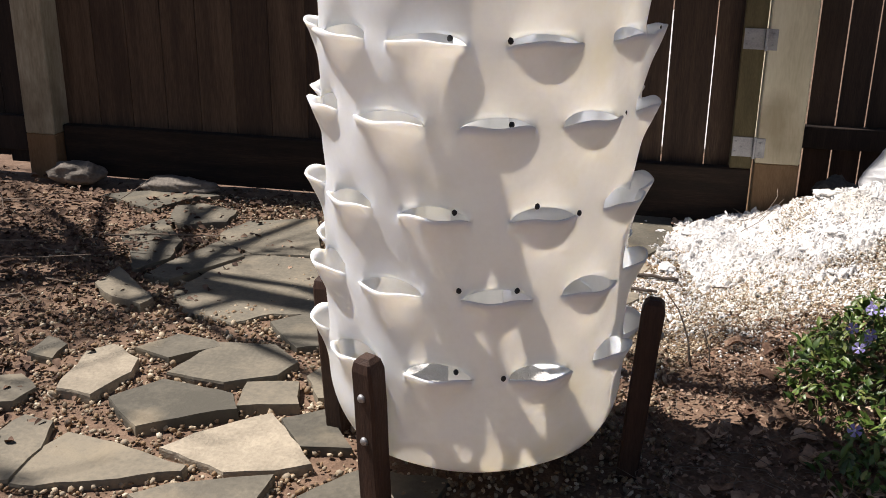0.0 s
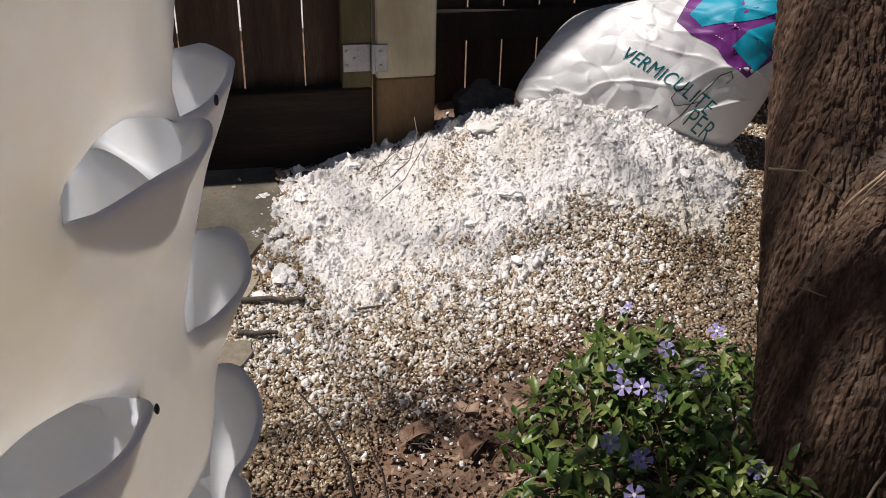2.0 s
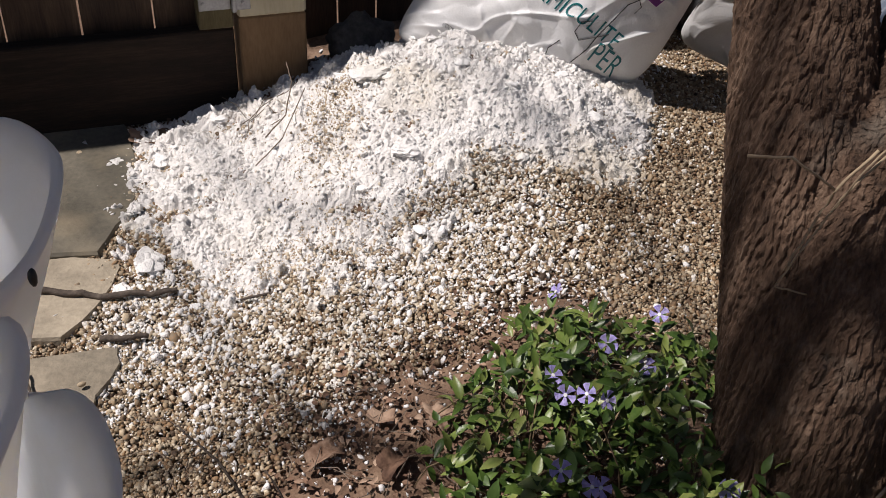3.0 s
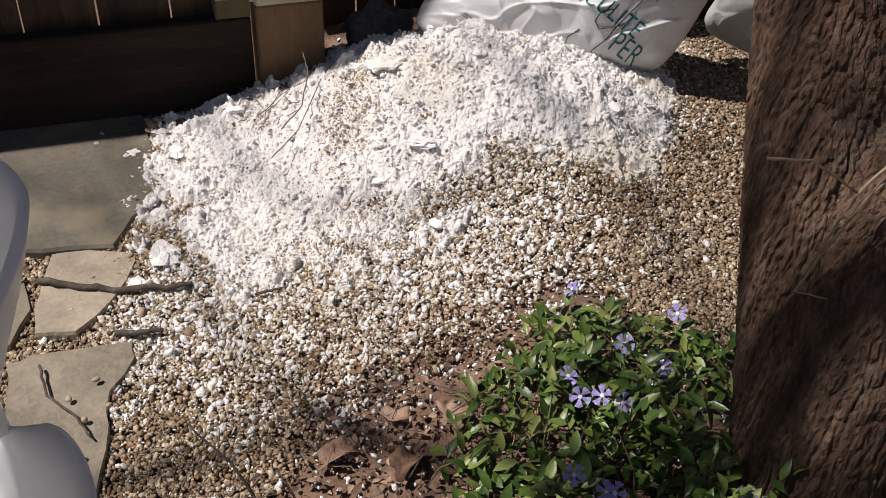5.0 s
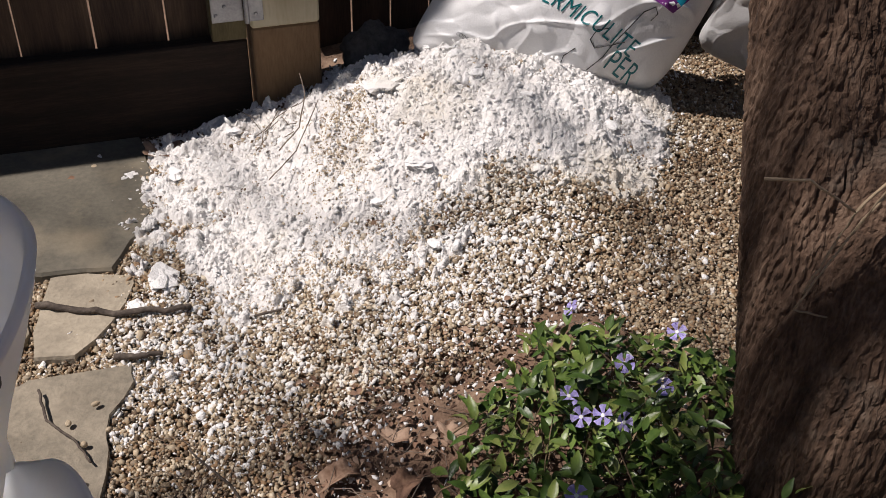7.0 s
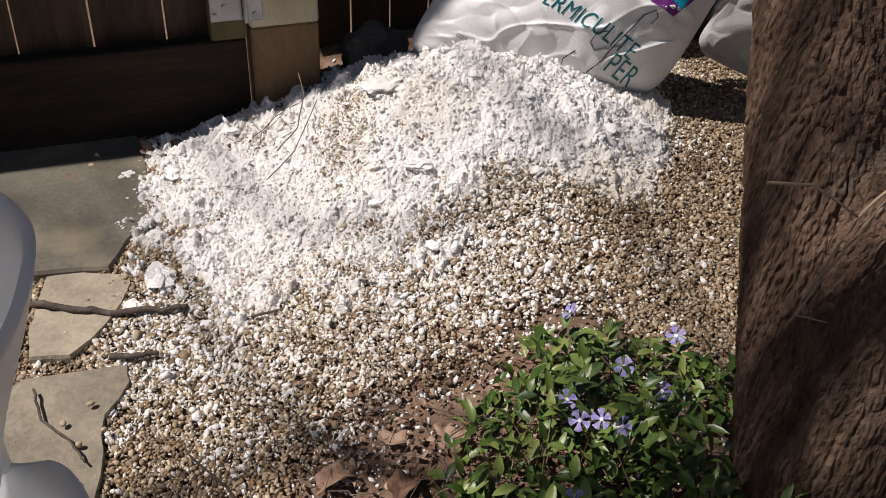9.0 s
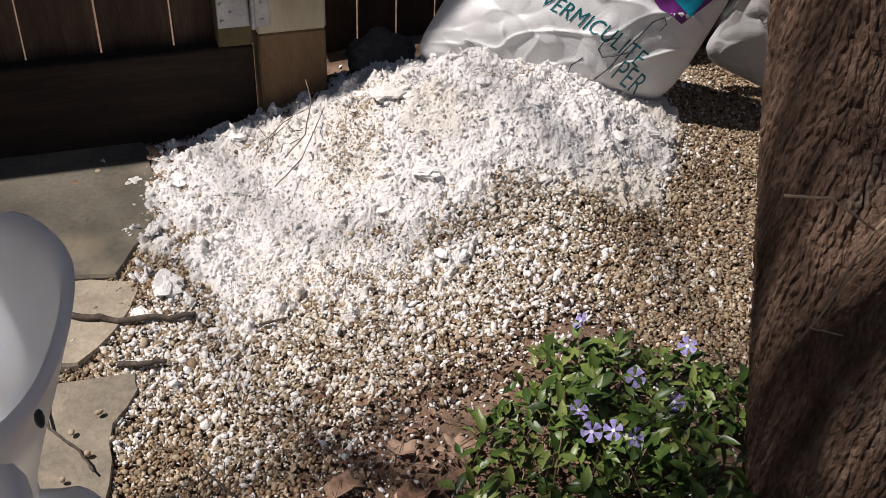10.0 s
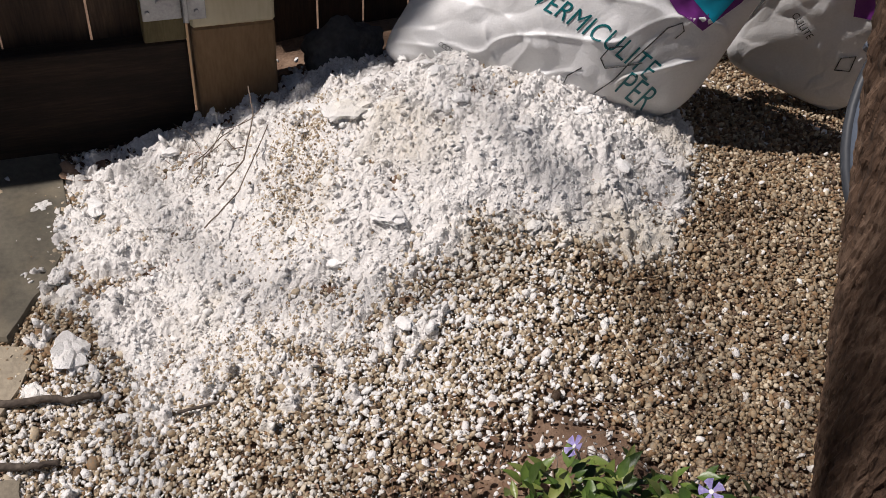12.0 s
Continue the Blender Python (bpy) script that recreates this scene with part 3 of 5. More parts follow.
def bare_tree():
    """The unseen leafless tree west of the path, whose twigs shade the paving and the planting."""
    x, y = -3.0, 2.75
    t = thing("bare_tree", "leafless tree beside the path, throwing branch shadows", "tree", (x, y, 0))
    bm = bmesh.new()
    rng = random.Random(3)
    tube(bm, [(x, y, -0.1), (x + 0.05, y + 0.03, 1.9), (x + 0.02, y - 0.04, 3.6)], [0.10, 0.08, 0.05], 12)
    # two long limbs, added to carry shade over the trunk and planting
    tube(bm, [(x + 0.05, y, 2.5), (-2.3, 2.6, 3.2), (-1.6, 2.42, 3.5), (-0.9, 2.3, 3.7)], [0.05, 0.042, 0.034, 0.02], 10)
    tube(bm, [(-2.3, 2.6, 3.2), (-1.8, 2.2, 3.4), (-1.3, 1.9, 3.6), (-0.8, 1.75, 3.7)], [0.035, 0.03, 0.025, 0.014], 10)
    part("trunk", bm, M_bark, t)
    bm = bmesh.new()
    for k in range(11):
        z = 3.4 * rng.uniform(0.5, 1.0)
        a = rng.uniform(0, 6.28)
        branches(bm, (x, y, z), (math.cos(a), math.sin(a), 0.5), 1.35, 0.028, 2, rng)
    # twig clusters on the long limbs, put there to dapple trunk, plants and stump
    for k in range(9):
        s = rng.uniform(0.0, 1.0)
        a = rng.uniform(0, 6.28)
        branches(bm, (-1.75 + 0.85 * s, 2.45 - 0.15 * s, 3.5 + 0.2 * s), (math.cos(a), math.sin(a), rng.uniform(-0.6, 0.6)), 0.62, 0.022, 2, rng)
    for k in range(3):
        a = rng.uniform(0, 6.28)
        branches(bm, (-1.35 + 0.5 * rng.random(), 1.75 + 0.3 * rng.random(), 3.5 + 0.3 * rng.random()), (math.cos(a), math.sin(a), rng.uniform(-0.5, 0.5)), 0.6, 0.022, 2, rng)
    rng = random.Random(14)
    for k in range(9):
        a = rng.uniform(2.2, 4.1)
        branches(bm, (x + 0.02, y, rng.uniform(2.4, 3.5)), (math.cos(a), math.sin(a), rng.uniform(-0.1, 0.4)), 1.1, 0.026, 2, rng)
    part("crown", bm, M_twig, t, "bare spring branches")


bare_tree()


def unseen_tree():
    """An unseen leafless tree, added so its high limbs throw soft bands over the heap and the gravel."""
    t = thing("unseen_tree", "unseen tall leafless tree added to shade the heap and bag", "tree", (-5.2, 5.3, 0))
    bm = bmesh.new()
    tube(bm, [(-5.2, 5.3, -0.1), (-5.1, 5.2, 3.0), (-4.9, 5.0, 5.6), (-4.7, 4.9, 7.4)], [0.17, 0.14, 0.10, 0.05], 12)
    part("trunk", bm, M_bark, t)
    bm = bmesh.new()
    h = 6.4
    dx, dy = h / math.tan(radians(SUN_EL)) * math.cos(radians(SUN_AZ)), h / math.tan(radians(SUN_EL)) * math.sin(radians(SUN_AZ))
    for way in (((0.34, 3.55), (0.42, 3.25), (0.47, 3.08), (0.56, 2.92), (0.74, 2.82)), ((0.90, 3.60), (0.97, 3.35), (1.02, 3.12), (1.09, 2.86), (1.04, 2.55)),
                ((1.42, 3.45), (1.36, 3.05), (1.20, 2.88), (1.12, 2.66), (1.02, 2.35)), ((0.10, 3.6), (0.22, 3.0), (0.28, 2.72), (0.45, 2.40))):
        line = [Vector((-4.95, 5.05, 5.4))] + [Vector((x + dx, y + dy, h + 0.05 * math.sin(9 * x))) for x, y in way]
        tube(bm, line, [0.04, 0.0095, 0.009, 0.0085, 0.008, 0.006][:len(line)], 8)
        rng = random.Random(len(line) + int(way[0][0] * 100))
        for k in range(1):
            branches(bm, line[rng.randint(2, len(line) - 1)], (rng.uniform(-1, 1), rng.uniform(-1, 1), 0.3), 0.55, 0.008, 1, rng)
    # a lower limb, added only to shade the back of the bag
    h = 3.1
    k = h / math.tan(radians(SUN_EL))
    low = [Vector((-5.1, 5.2, 3.2)), Vector((-3.2, 4.2, 3.0))] + [Vector((x + k * math.cos(radians(SUN_AZ)), y + k * math.sin(radians(SUN_AZ)), h + z)) for x, y, z in ((0.70, 3.39, 0.27), (0.83, 3.35, 0.34), (0.92, 3.33, 0.44), (1.00, 3.34, 0.55))]
    tube(bm, low, [0.07, 0.062, 0.055, 0.055, 0.05, 0.045], 10)
    part("crown", bm, M_twig, t, "bare spring branches")


unseen_tree()


# ---- bags ----
class Sheet:
    """A filled bag's face: four corners, bulging outwards, with wrinkles. u runs along, v upwards."""

    def __init__(self, a, b, c, d, thick, seed):
        self.a, self.b, self.c, self.d = map(Vector, (a, b, c, d))
        self.thick, self.seed = thick, seed
        self.n = (self.b - self.a).cross(self.d - self.a).normalized()

    def at(self, u, v, side=1, lift=0.0):
        p = (self.a * (1 - u) + self.b * u) * (1 - v) + (self.d * (1 - u) + self.c * u) * v
        uu, vv = min(max(u, 0), 1), min(max(v, 0), 1)
        f = (max(0.0, 1 - abs(2 * uu - 1) ** 2.6) * max(0.0, 1 - abs(2 * vv - 1) ** 2.2)) ** 0.5
        mid = (self.a + self.b + self.c + self.d) / 4
        p = p + (mid - p) * 0.13 * (abs(2 * uu - 1) * abs(2 * vv - 1)) ** 5
        q = p * 7 + Vector((self.seed, 0, 0))
        edge = 1 - f
        crease = 0.0
        for k, (fx, fy, amp) in enumerate(((1.7, 3.2, 0.0095), (3.6, 1.6, 0.0085), (2.6, -4.2, 0.007), (5.2, 3.1, 0.005))):
            w = noise.noise(Vector((u * fx + v * 3.0 + k * 7.3, v * fy - u * 2.0, self.seed + k)) + Vector((noise.noise(q * 0.8), noise.noise(q * 0.8 + Vector((4, 4, 4))), 0)) * 0.9)
            crease += amp * ((1 - abs(w)) ** 14 * smooth01(2.2 * noise.noise(Vector((u * 3.1 + k * 5, v * 2.7, self.seed))) + 0.35) - 0.1)
        wr = crease * min(1.0, self.thick / 0.11) * (0.6 + 0.9 * edge) + noise.noise(q * 0.6) * 0.020 + abs(noise.noise(q * 1.3)) * 0.010 + abs(noise.noise(q * 2.9 + Vector((0, 7, 0)))) * 0.007
        return p + self.n * (side * (self.thick * f * (1.0 if side > 0 else 1.7) + wr * (0.25 + 0.75 * min(1, 2 * f)) - 0.006) + lift)

    def mesh(self, nu=190, nv=130):
        vs, fs = [], []
        for side in (1, -1):
            base = len(vs)
            for j in range(nv + 1):
                for i in range(nu + 1):
                    # rounded corners
                    u, v = i / nu, j / nv
                    vs.append(self.at(u, v, side) if 0 < i < nu and 0 < j < nv else (self.at(u, v, 1) + self.at(u, v, -1)) * 0.5)
            for j in range(nv):
                for i in range(nu):
                    q = [base + j * (nu + 1) + i, base + j * (nu + 1) + i + 1, base + (j + 1) * (nu + 1) + i + 1, base + (j + 1) * (nu + 1) + i]
                    fs.append(q if side > 0 else q[::-1])
        bm = bmesh.new()
        me = raw("bag", vs, fs)
        bm.from_mesh(me)
        bpy.data.meshes.remove(me)
        bmesh.ops.remove_doubles(bm, verts=bm.verts[:], dist=0.0008)
        return bm


def lettering(sheet, words, u, v, size, turn, material, parent, wide=1.0):
    """Words printed on a bag: built-in font, laid on the bag's face. turn: degrees in the face's plane."""
    cu = bpy.data.curves.new("print", "FONT")
    cu.body, cu.size, cu.space_character, cu.offset = words, size, 1.05, -size * 0.004
    tmp = new("print", cu)
    me = bpy.data.meshes.new_from_object(tmp)
    bpy.data.objects.remove(tmp)
    bm = bmesh.new()
    bm.from_mesh(me)
    bpy.data.meshes.remove(me)
    bmesh.ops.subdivide_edges(bm, edges=[e for e in bm.edges if e.calc_length() > size * 0.25], cuts=2)
    lu, lv = (sheet.b - sheet.a).length, (sheet.d - sheet.a).length
    ct, st = math.cos(radians(turn)), math.sin(radians(turn))
    for w in bm.verts:
        x, y = w.co.x * wide, w.co.y
        w.co = sheet.at(u + (x * ct - y * st) / lu, v + (x * st + y * ct) / lv, 1, 0.0016)
    bmesh.ops.recalc_face_normals(bm, faces=bm.faces[:])
    return part("lettering", bm, material, parent, "printed word " + words.lower())


def patch(sheet, outline, material, parent, label, lift):
    """A printed area on a bag, from a few outline corners (u, v)."""
    bm = bmesh.new()
    cu = sum(p[0] for p in outline) / len(outline)
    cv = sum(p[1] for p in outline) / len(outline)
    n, rings = len(outline), 10
    pts = []
    for k in range(n):
        a, b = outline[k], outline[(k + 1) % n]
        for s in range(8):
            pts.append((a[0] + (b[0] - a[0]) * s / 8, a[1] + (b[1] - a[1]) * s / 8))
    grid = [[bm.verts.new(sheet.at(cu + (p[0] - cu) * r / rings, cv + (p[1] - cv) * r / rings, 1, lift)) for p in pts] for r in range(1, rings + 1)]
    mid = bm.verts.new(sheet.at(cu, cv, 1, lift))
    for i in range(len(pts)):
        k = (i + 1) % len(pts)
        bm.faces.new((mid, grid[0][i], grid[0][k]))
        for r in range(rings - 1):
            bm.faces.new((grid[r][i], grid[r + 1][i], grid[r + 1][k], grid[r][k]))
    return part("printed_patch", bm, material, parent, label, True)


def bag_one():
    g = thing("vermiculite_bag", "white plastic vermiculite bag with teal print lying on the heap", "bag", (1.05, 3.25, 0.2))
    s = Sheet((0.765, 3.345, 0.20), (1.23, 3.085, 0.15), (1.385, 3.044, 0.546), (0.955, 3.43, 0.41), 0.110, 2.0)
    part("sack", s.mesh(), M_bag, g, "creased white plastic sack", True)
    lettering(s, "VERMICULITE", 0.378, 0.438, 0.0365, -18, M_teal_ink, g, 1.12)
    lettering(s, "PER", 0.755, 0.105, 0.043, -15, M_teal_ink, g)
    lettering(s, "CODE C633", 0.186, 0.161, 0.0095, -17, M_black_ink, g)
    patch(s, [(0.508, 0.726), (0.494, 0.917), (0.619, 0.98), (0.961, 0.98), (0.96, 0.75), (0.945, 0.567), (0.891, 0.422), (0.792, 0.476), (0.712, 0.564), (0.596, 0.63)], M_purple_ink, g, "purple printed emblem", 0.0016)
    patch(s, [(0.54, 0.775), (0.553, 0.898), (0.683, 0.955), (0.904, 0.949), (0.929, 0.863), (0.813, 0.759), (0.716, 0.72), (0.617, 0.689)], M_cyan_ink, g, "turquoise printed band", 0.0026)
    patch(s, [(0.771, 0.575), (0.793, 0.682), (0.87, 0.75), (0.936, 0.693), (0.906, 0.458)], M_cyan_ink, g, "turquoise printed leaf shape", 0.0028)
    bm = bmesh.new()
    for loop in ([(0.832, 0.37), (0.842, 0.406), (0.823, 0.436), (0.793, 0.405), (0.772, 0.312), (0.751, 0.227), (0.74, 0.152), (0.709, 0.076)],
                 [(0.707, 0.295), (0.672, 0.278), (0.666, 0.226), (0.695, 0.189), (0.746, 0.217), (0.786, 0.244)],
                 [(0.63, 0.172), (0.604, 0.128), (0.609, 0.063)]):
        tube(bm, [s.at(u, v, 1, 0.002) for u, v in loop], 0.0011, 5)
    part("cord", bm, M_black_ink, g, "loose black cord loops")


def bag_two():
    g = thing("soil_bag", "half-hidden white plastic bag slumped behind the first bag", "bag", (1.6, 3.35, 0.15))
    s = Sheet((1.40, 3.24, 0.19), (1.645, 3.14, 0.08), (1.72, 3.05, 0.38), (1.46, 3.12, 0.46), 0.030, 9.0)
    part("sack", s.mesh(130, 90), M_bag, g, "creased white plastic sack", True)
    lettering(s, "CULITE", 0.18, 0.52, 0.018, -25, M_black_ink, g)
    patch(s, [(0.42, 0.80), (0.52, 0.66), (0.70, 0.72), (0.66, 0.92)], M_purple_ink, g, "dark purple printed emblem", 0.0016)
    bm = bmesh.new()
    tube(bm, [s.at(u, v, 1, 0.002) for u, v in ((0.64, 0.42), (0.72, 0.46), (0.76, 0.36), (0.67, 0.33), (0.64, 0.42))], 0.0012, 5)
    part("printed_mark", bm, M_black_ink, g, "dark printed outline mark")


bag_one()
bag_two()


# ---- heap of perlite ----
def lattice(X, Y, s, seed):
    """Smooth value noise on a plan grid, cells s wide."""
    r = np.random.default_rng(seed).uniform(-1, 1, (256, 256))
    u, v = X / s + 500.3, Y / s + 500.7
    i, j = np.floor(u).astype(int), np.floor(v).astype(int)
    fu, fv = smooth01(u - i), smooth01(v - j)
    g = lambda a, b: r[a % 256, b % 256]
    return (g(i, j) * (1 - fu) + g(i + 1, j) * fu) * (1 - fv) + (g(i, j + 1) * (1 - fu) + g(i + 1, j + 1) * fu) * fv


def heap_top(X, Y):
    w = white_share(X, Y)
    s = np.clip(w + (0.30 * lattice(X, Y, 0.021, 7) + 0.38 * lattice(X, Y, 0.0085, 8)) * (1 - w ** 3), 0, 1)
    lumpy = 0.7 + 0.6 * smooth01(lattice(X, Y, 0.16, 9) + 0.5)
    n = 0.0150 * lattice(X, Y, 0.060, 1) + lumpy * (0.0165 * np.maximum(lattice(X, Y, 0.024, 2), -0.25) + 0.0085 * np.abs(lattice(X, Y, 0.011, 3))) + 0.0036 * lattice(X, Y, 0.0048, 4)
    return hgt(X, Y) - 0.022 + 0.022 * smooth01(s * 1.6 - 0.35) + n * smooth01(s * 2)


def tan_share(x, y):
    """Where coarse tan dust lies on the heap, 0 to 1."""
    upper = np.exp(-(((x - 0.585 - 0.35 * (y - 3.1)) / 0.060) ** 2 + ((y - 3.12) / 0.13) ** 2))
    lower = 0.6 * np.exp(-(((x - 0.46) / 0.14) ** 2 + ((y - 2.83) / 0.06) ** 2))
    return np.clip(np.maximum(upper, lower) + 2.0 * plan_wobble(x * 1.7, y * 1.7) * np.maximum(upper, lower), 0, 1)


def heap():
    rng = np.random.default_rng(11)
    xs, ys = np.linspace(0.12, 1.42, 560), np.linspace(2.50, 3.53, 460)
    X, Y = np.meshgrid(xs, ys)
    Z = heap_top(X, Y)
    nx = len(xs)
    i, j = np.meshgrid(np.arange(nx - 1), np.arange(len(ys) - 1))
    a = (j * nx + i).ravel()
    t = np.concatenate([np.stack([a, a + 1, a + nx + 1], 1), np.stack([a, a + nx + 1, a + nx], 1)])
    g = thing("perlite_heap", "heap of dusty white perlite spilling over pea gravel", "heap", (0.85, 3.1, 0.1))
    mesh_part("mound", big_mesh("mound", np.stack([X.ravel(), Y.ravel(), Z.ravel()], 1), t), M_mound, g, "packed pale perlite dust", True)
    n = 230000
    x, y = rng.uniform(0.0, 1.65, n), rng.uniform(2.2, 3.62, n)
    c = crumb_share(x, y)
    full = white_share(x, y)
    tan = tan_share(x, y)
    keep = rng.uniform(size=n) < c * (0.62 - 0.22 * full) * (1 - 0.45 * tan)
    x, y, full = x[keep], y[keep], full[keep]
    size = np.clip(rng.lognormal(math.log(0.0016), 0.58, len(x)) * (1.25 - 0.30 * full), 0.0008, 0.0070)
    p = np.stack([x, y, np.maximum(heap_top(x, y), hgt(x, y) - 0.001) + size * rng.uniform(-0.40, 0.45, len(x))], 1)
    v, f = bits(p, size, 1, 0.6, 0.21, rng, 0.5)
    ob = mesh_part("crumb_layer", big_mesh("crumb_layer", v, f), M_perlite, g, "loose white crumbs", False)
    tagged(ob, kind="stuff")
    n = 60000
    x, y = rng.uniform(0.25, 0.85, n), rng.uniform(2.6, 3.45, n)
    keep = rng.uniform(size=n) < 0.85 * tan_share(x, y)
    x, y = x[keep], y[keep]
    size = np.clip(rng.lognormal(math.log(0.0017), 0.35, len(x)), 0.0009, 0.004)
    v, f = bits(np.stack([x, y, heap_top(x, y) + size * rng.uniform(-0.2, 0.6, len(x))], 1), size, 1, 0.6, 0.15, rng, 0.4)
    ob = mesh_part("dust_layer", big_mesh("dust_layer", v, f), M_dusted, g, "coarse tan dust", False)
    tagged(ob, kind="stuff")
    # the larger lumps that lie on the heap
    for k in range(120):
        if k < 6:
            x, y, r = ((0.672, 3.15, 0.030), (0.682, 2.945, 0.021), (0.215, 2.958, 0.030), (0.165, 2.90, 0.016), (0.188, 3.325, 0.017), (0.207, 3.117, 0.014))[k]
        else:
            while True:
                x, y = rng.uniform(0.15, 1.4), rng.uniform(2.40, 3.45)
                if rng.uniform() < (white_share(x, y) + 0.25 * crumb_share(x, y)) * (0.35 + 0.65 * smooth01((x - 0.6) / 0.3)):
                    break
            r = 0.0040 + 0.0115 * rng.uniform() ** 4
        bm = bmesh.new()
        bmesh.ops.create_icosphere(bm, subdivisions=3 if k < 6 else 2, radius=1.0)
        a0, sd = rng.uniform(0, 6.28), float(k * 3.7)
        base = Vector((x, y, max(float(heap_top(x, y)), float(hgt(x, y)) - 0.001) + r * 0.12))
        for v in bm.verts:
            q = v.co.copy()
            w = noise.voronoi(q * 1.7 + Vector((sd, 0, 0)))[0]
            s = 0.55 + 0.75 * w[0] + 0.35 * noise.noise(q * 3 + Vector((sd, 1, 2))) + 0.30 * noise.noise(q * 7 + Vector((1, sd, 2)))
            q = Vector((q.x * 1.3, q.y * 0.85, q.z * 0.45)) * (s * r)
            v.co = Matrix.Rotation(a0, 3, "Z") @ q + base
        part("lump", bm, M_perlite, g, "" if k else "flat white lump")


heap()


# ---- gravel ----
def gravel():
    rng = np.random.default_rng(4)
    n = 150000
    x, y = rng.uniform(-0.1, 1.9, n), rng.uniform(2.12, 3.50, n)
    keep = rng.uniform(size=n) > np.maximum(0.97 * white_share(x, y) ** 1.8, 0.25 * crumb_share(x, y))
    edge = 2.24 + 0.04 * np.sin(7 * x) + 0.04 * np.sin(17 * x + 1) + 0.30 * smooth01((x - 0.22) / 0.38) * (1 - smooth01((x - 0.84) / 0.1))
    thin = smooth01((y - edge) / 0.16)
    keep &= (rng.uniform(size=n) < thin)
    keep &= ~((x > 1.45) & (rng.uniform(size=n) < 0.4))
    x, y = x[keep], y[keep]
    size = np.clip(rng.lognormal(math.log(0.0031), 0.28, len(x)), 0.0016, 0.0075)
    p = np.stack([x, y, hgt(x, y) + size * 0.15 - 0.004 + rng.uniform(0, 0.004, len(x))], 1)
    dusty = rng.uniform(size=len(x)) < 0.80 * np.clip(1.4 * crumb_share(x, y) - 0.20, 0, 1)
    for sel, material, label in ((~dusty, M_pebble, "brown, tan and white rounded pea gravel"), (dusty, M_dusted, "pea gravel dusted pale by spilled perlite")):
        v, f = bits(p[sel], size[sel], 1, 0.45, 0.12, rng, 0.4)
        ob = mesh_part("pea_gravel", big_mesh("pea_gravel", v, f), material, None, "", True)
        tagged(ob, label, "gravel", kind="stuff")
    # coarser joints between the paving
    n = 22000
    x, y = rng.uniform(-2.2, 0.25, n), rng.uniform(1.2, 3.4, n)
    keep = rng.uniform(size=n) < smooth01((x + 2.0) / 0.9) * 0.9 + 0.06
    x, y = x[keep], y[keep]
    size = np.clip(rng.lognormal(math.log(0.0052), 0.3, len(x)), 0.0025, 0.011)
    p = np.stack([x, y, hgt(x, y) + size * 0.2 - 0.005], 1)
    v, f = bits(p, size, 1, 0.5, 0.04, rng, 0.35)
    ob = mesh_part("joint_gravel", big_mesh("joint_gravel", v, f), M_pebble, None, "", True)
    tagged(ob, "tan and grey gravel between flagstones", "gravel", kind="stuff")


gravel()


# ---- flagstones ----


PAVING = thing("pavement", "irregular grey and tan flagstone path", "paving", (-0.7, 2.4, 0), kind="structure")
rng_flag = random.Random(2)


def flag(*o, stone=None):
    """One flagstone with the given corners in the plan."""
    g, rng = PAVING, rng_flag
    n = len(o)
    cx, cy = sum(p[0] for p in o) / n, sum(p[1] for p in o) / n
    pts = []
    for k in range(n):
        a, b = Vector(o[k]), Vector(o[(k + 1) % n])
        m = max(2, int((b - a).length / 0.035))
        for s in range(m):
            p = a.lerp(b, s / m)
            w = 0.005 if s else 0.002
            p = Vector((cx, cy)) + (p - Vector((cx, cy))) * 1.05
            pts.append((p.x + rng.uniform(-w, w), p.y + rng.uniform(-w, w)))
    top = float(hgt(cx, cy)) + 0.0095 + rng.uniform(-0.003, 0.004)
    tx, ty = rng.uniform(-0.012, 0.012), rng.uniform(-0.012, 0.012)
    bm = bmesh.new()

    def ring(shrink, dz):
        return [bm.verts.new((cx + (x - cx) * shrink, cy + (y - cy) * shrink, top + dz + (x - cx) * tx + (y - cy) * ty)) for x, y in pts]
    rings = [ring(1.0, -0.035), ring(1.0, -0.006), ring(0.985, 0.0)]
    for u, w in zip(rings, rings[1:]):
        for i in range(len(pts)):
            k = (i + 1) % len(pts)
            bm.faces.new((u[i], u[k], w[k], w[i]))
    bm.faces.new(rings[-1])
    bmesh.ops.recalc_face_normals(bm, faces=bm.faces[:])
    part("flagstone", bm, stone or M_flag, g)


flag((-1.86, 3.25), (-1.70, 3.17), (-1.60, 3.12), (-1.54, 3.26), (-1.44, 3.33), (-1.53, 3.40), (-1.75, 3.32))
flag((-1.47, 3.00), (-1.52, 3.16), (-1.44, 3.21), (-1.29, 3.16), (-1.27, 3.03), (-1.39, 2.97))
flag((-1.54, 2.82), (-1.49, 3.01), (-1.33, 2.82), (-1.29, 2.66), (-1.34, 2.54), (-1.43, 2.68))
flag((-1.29, 2.52), (-1.28, 2.61), (-1.21, 2.85), (-1.15, 2.81), (-1.08, 2.74), (-1.20, 2.50))
flag((-1.24, 2.93), (-1.20, 3.07), (-0.99, 3.16), (-0.86, 2.82), (-1.06, 2.78), (-1.19, 2.85))
flag((-1.15, 2.43), (-1.13, 2.60), (-1.09, 2.77), (-0.85, 2.78), (-0.70, 2.39), (-0.83, 2.36), (-0.91, 2.28), (-1.06, 2.32))
flag((-0.80, 2.29), (-0.71, 2.38), (-0.68, 2.36), (-0.62, 2.19), (-0.68, 2.16), (-0.75, 2.23))
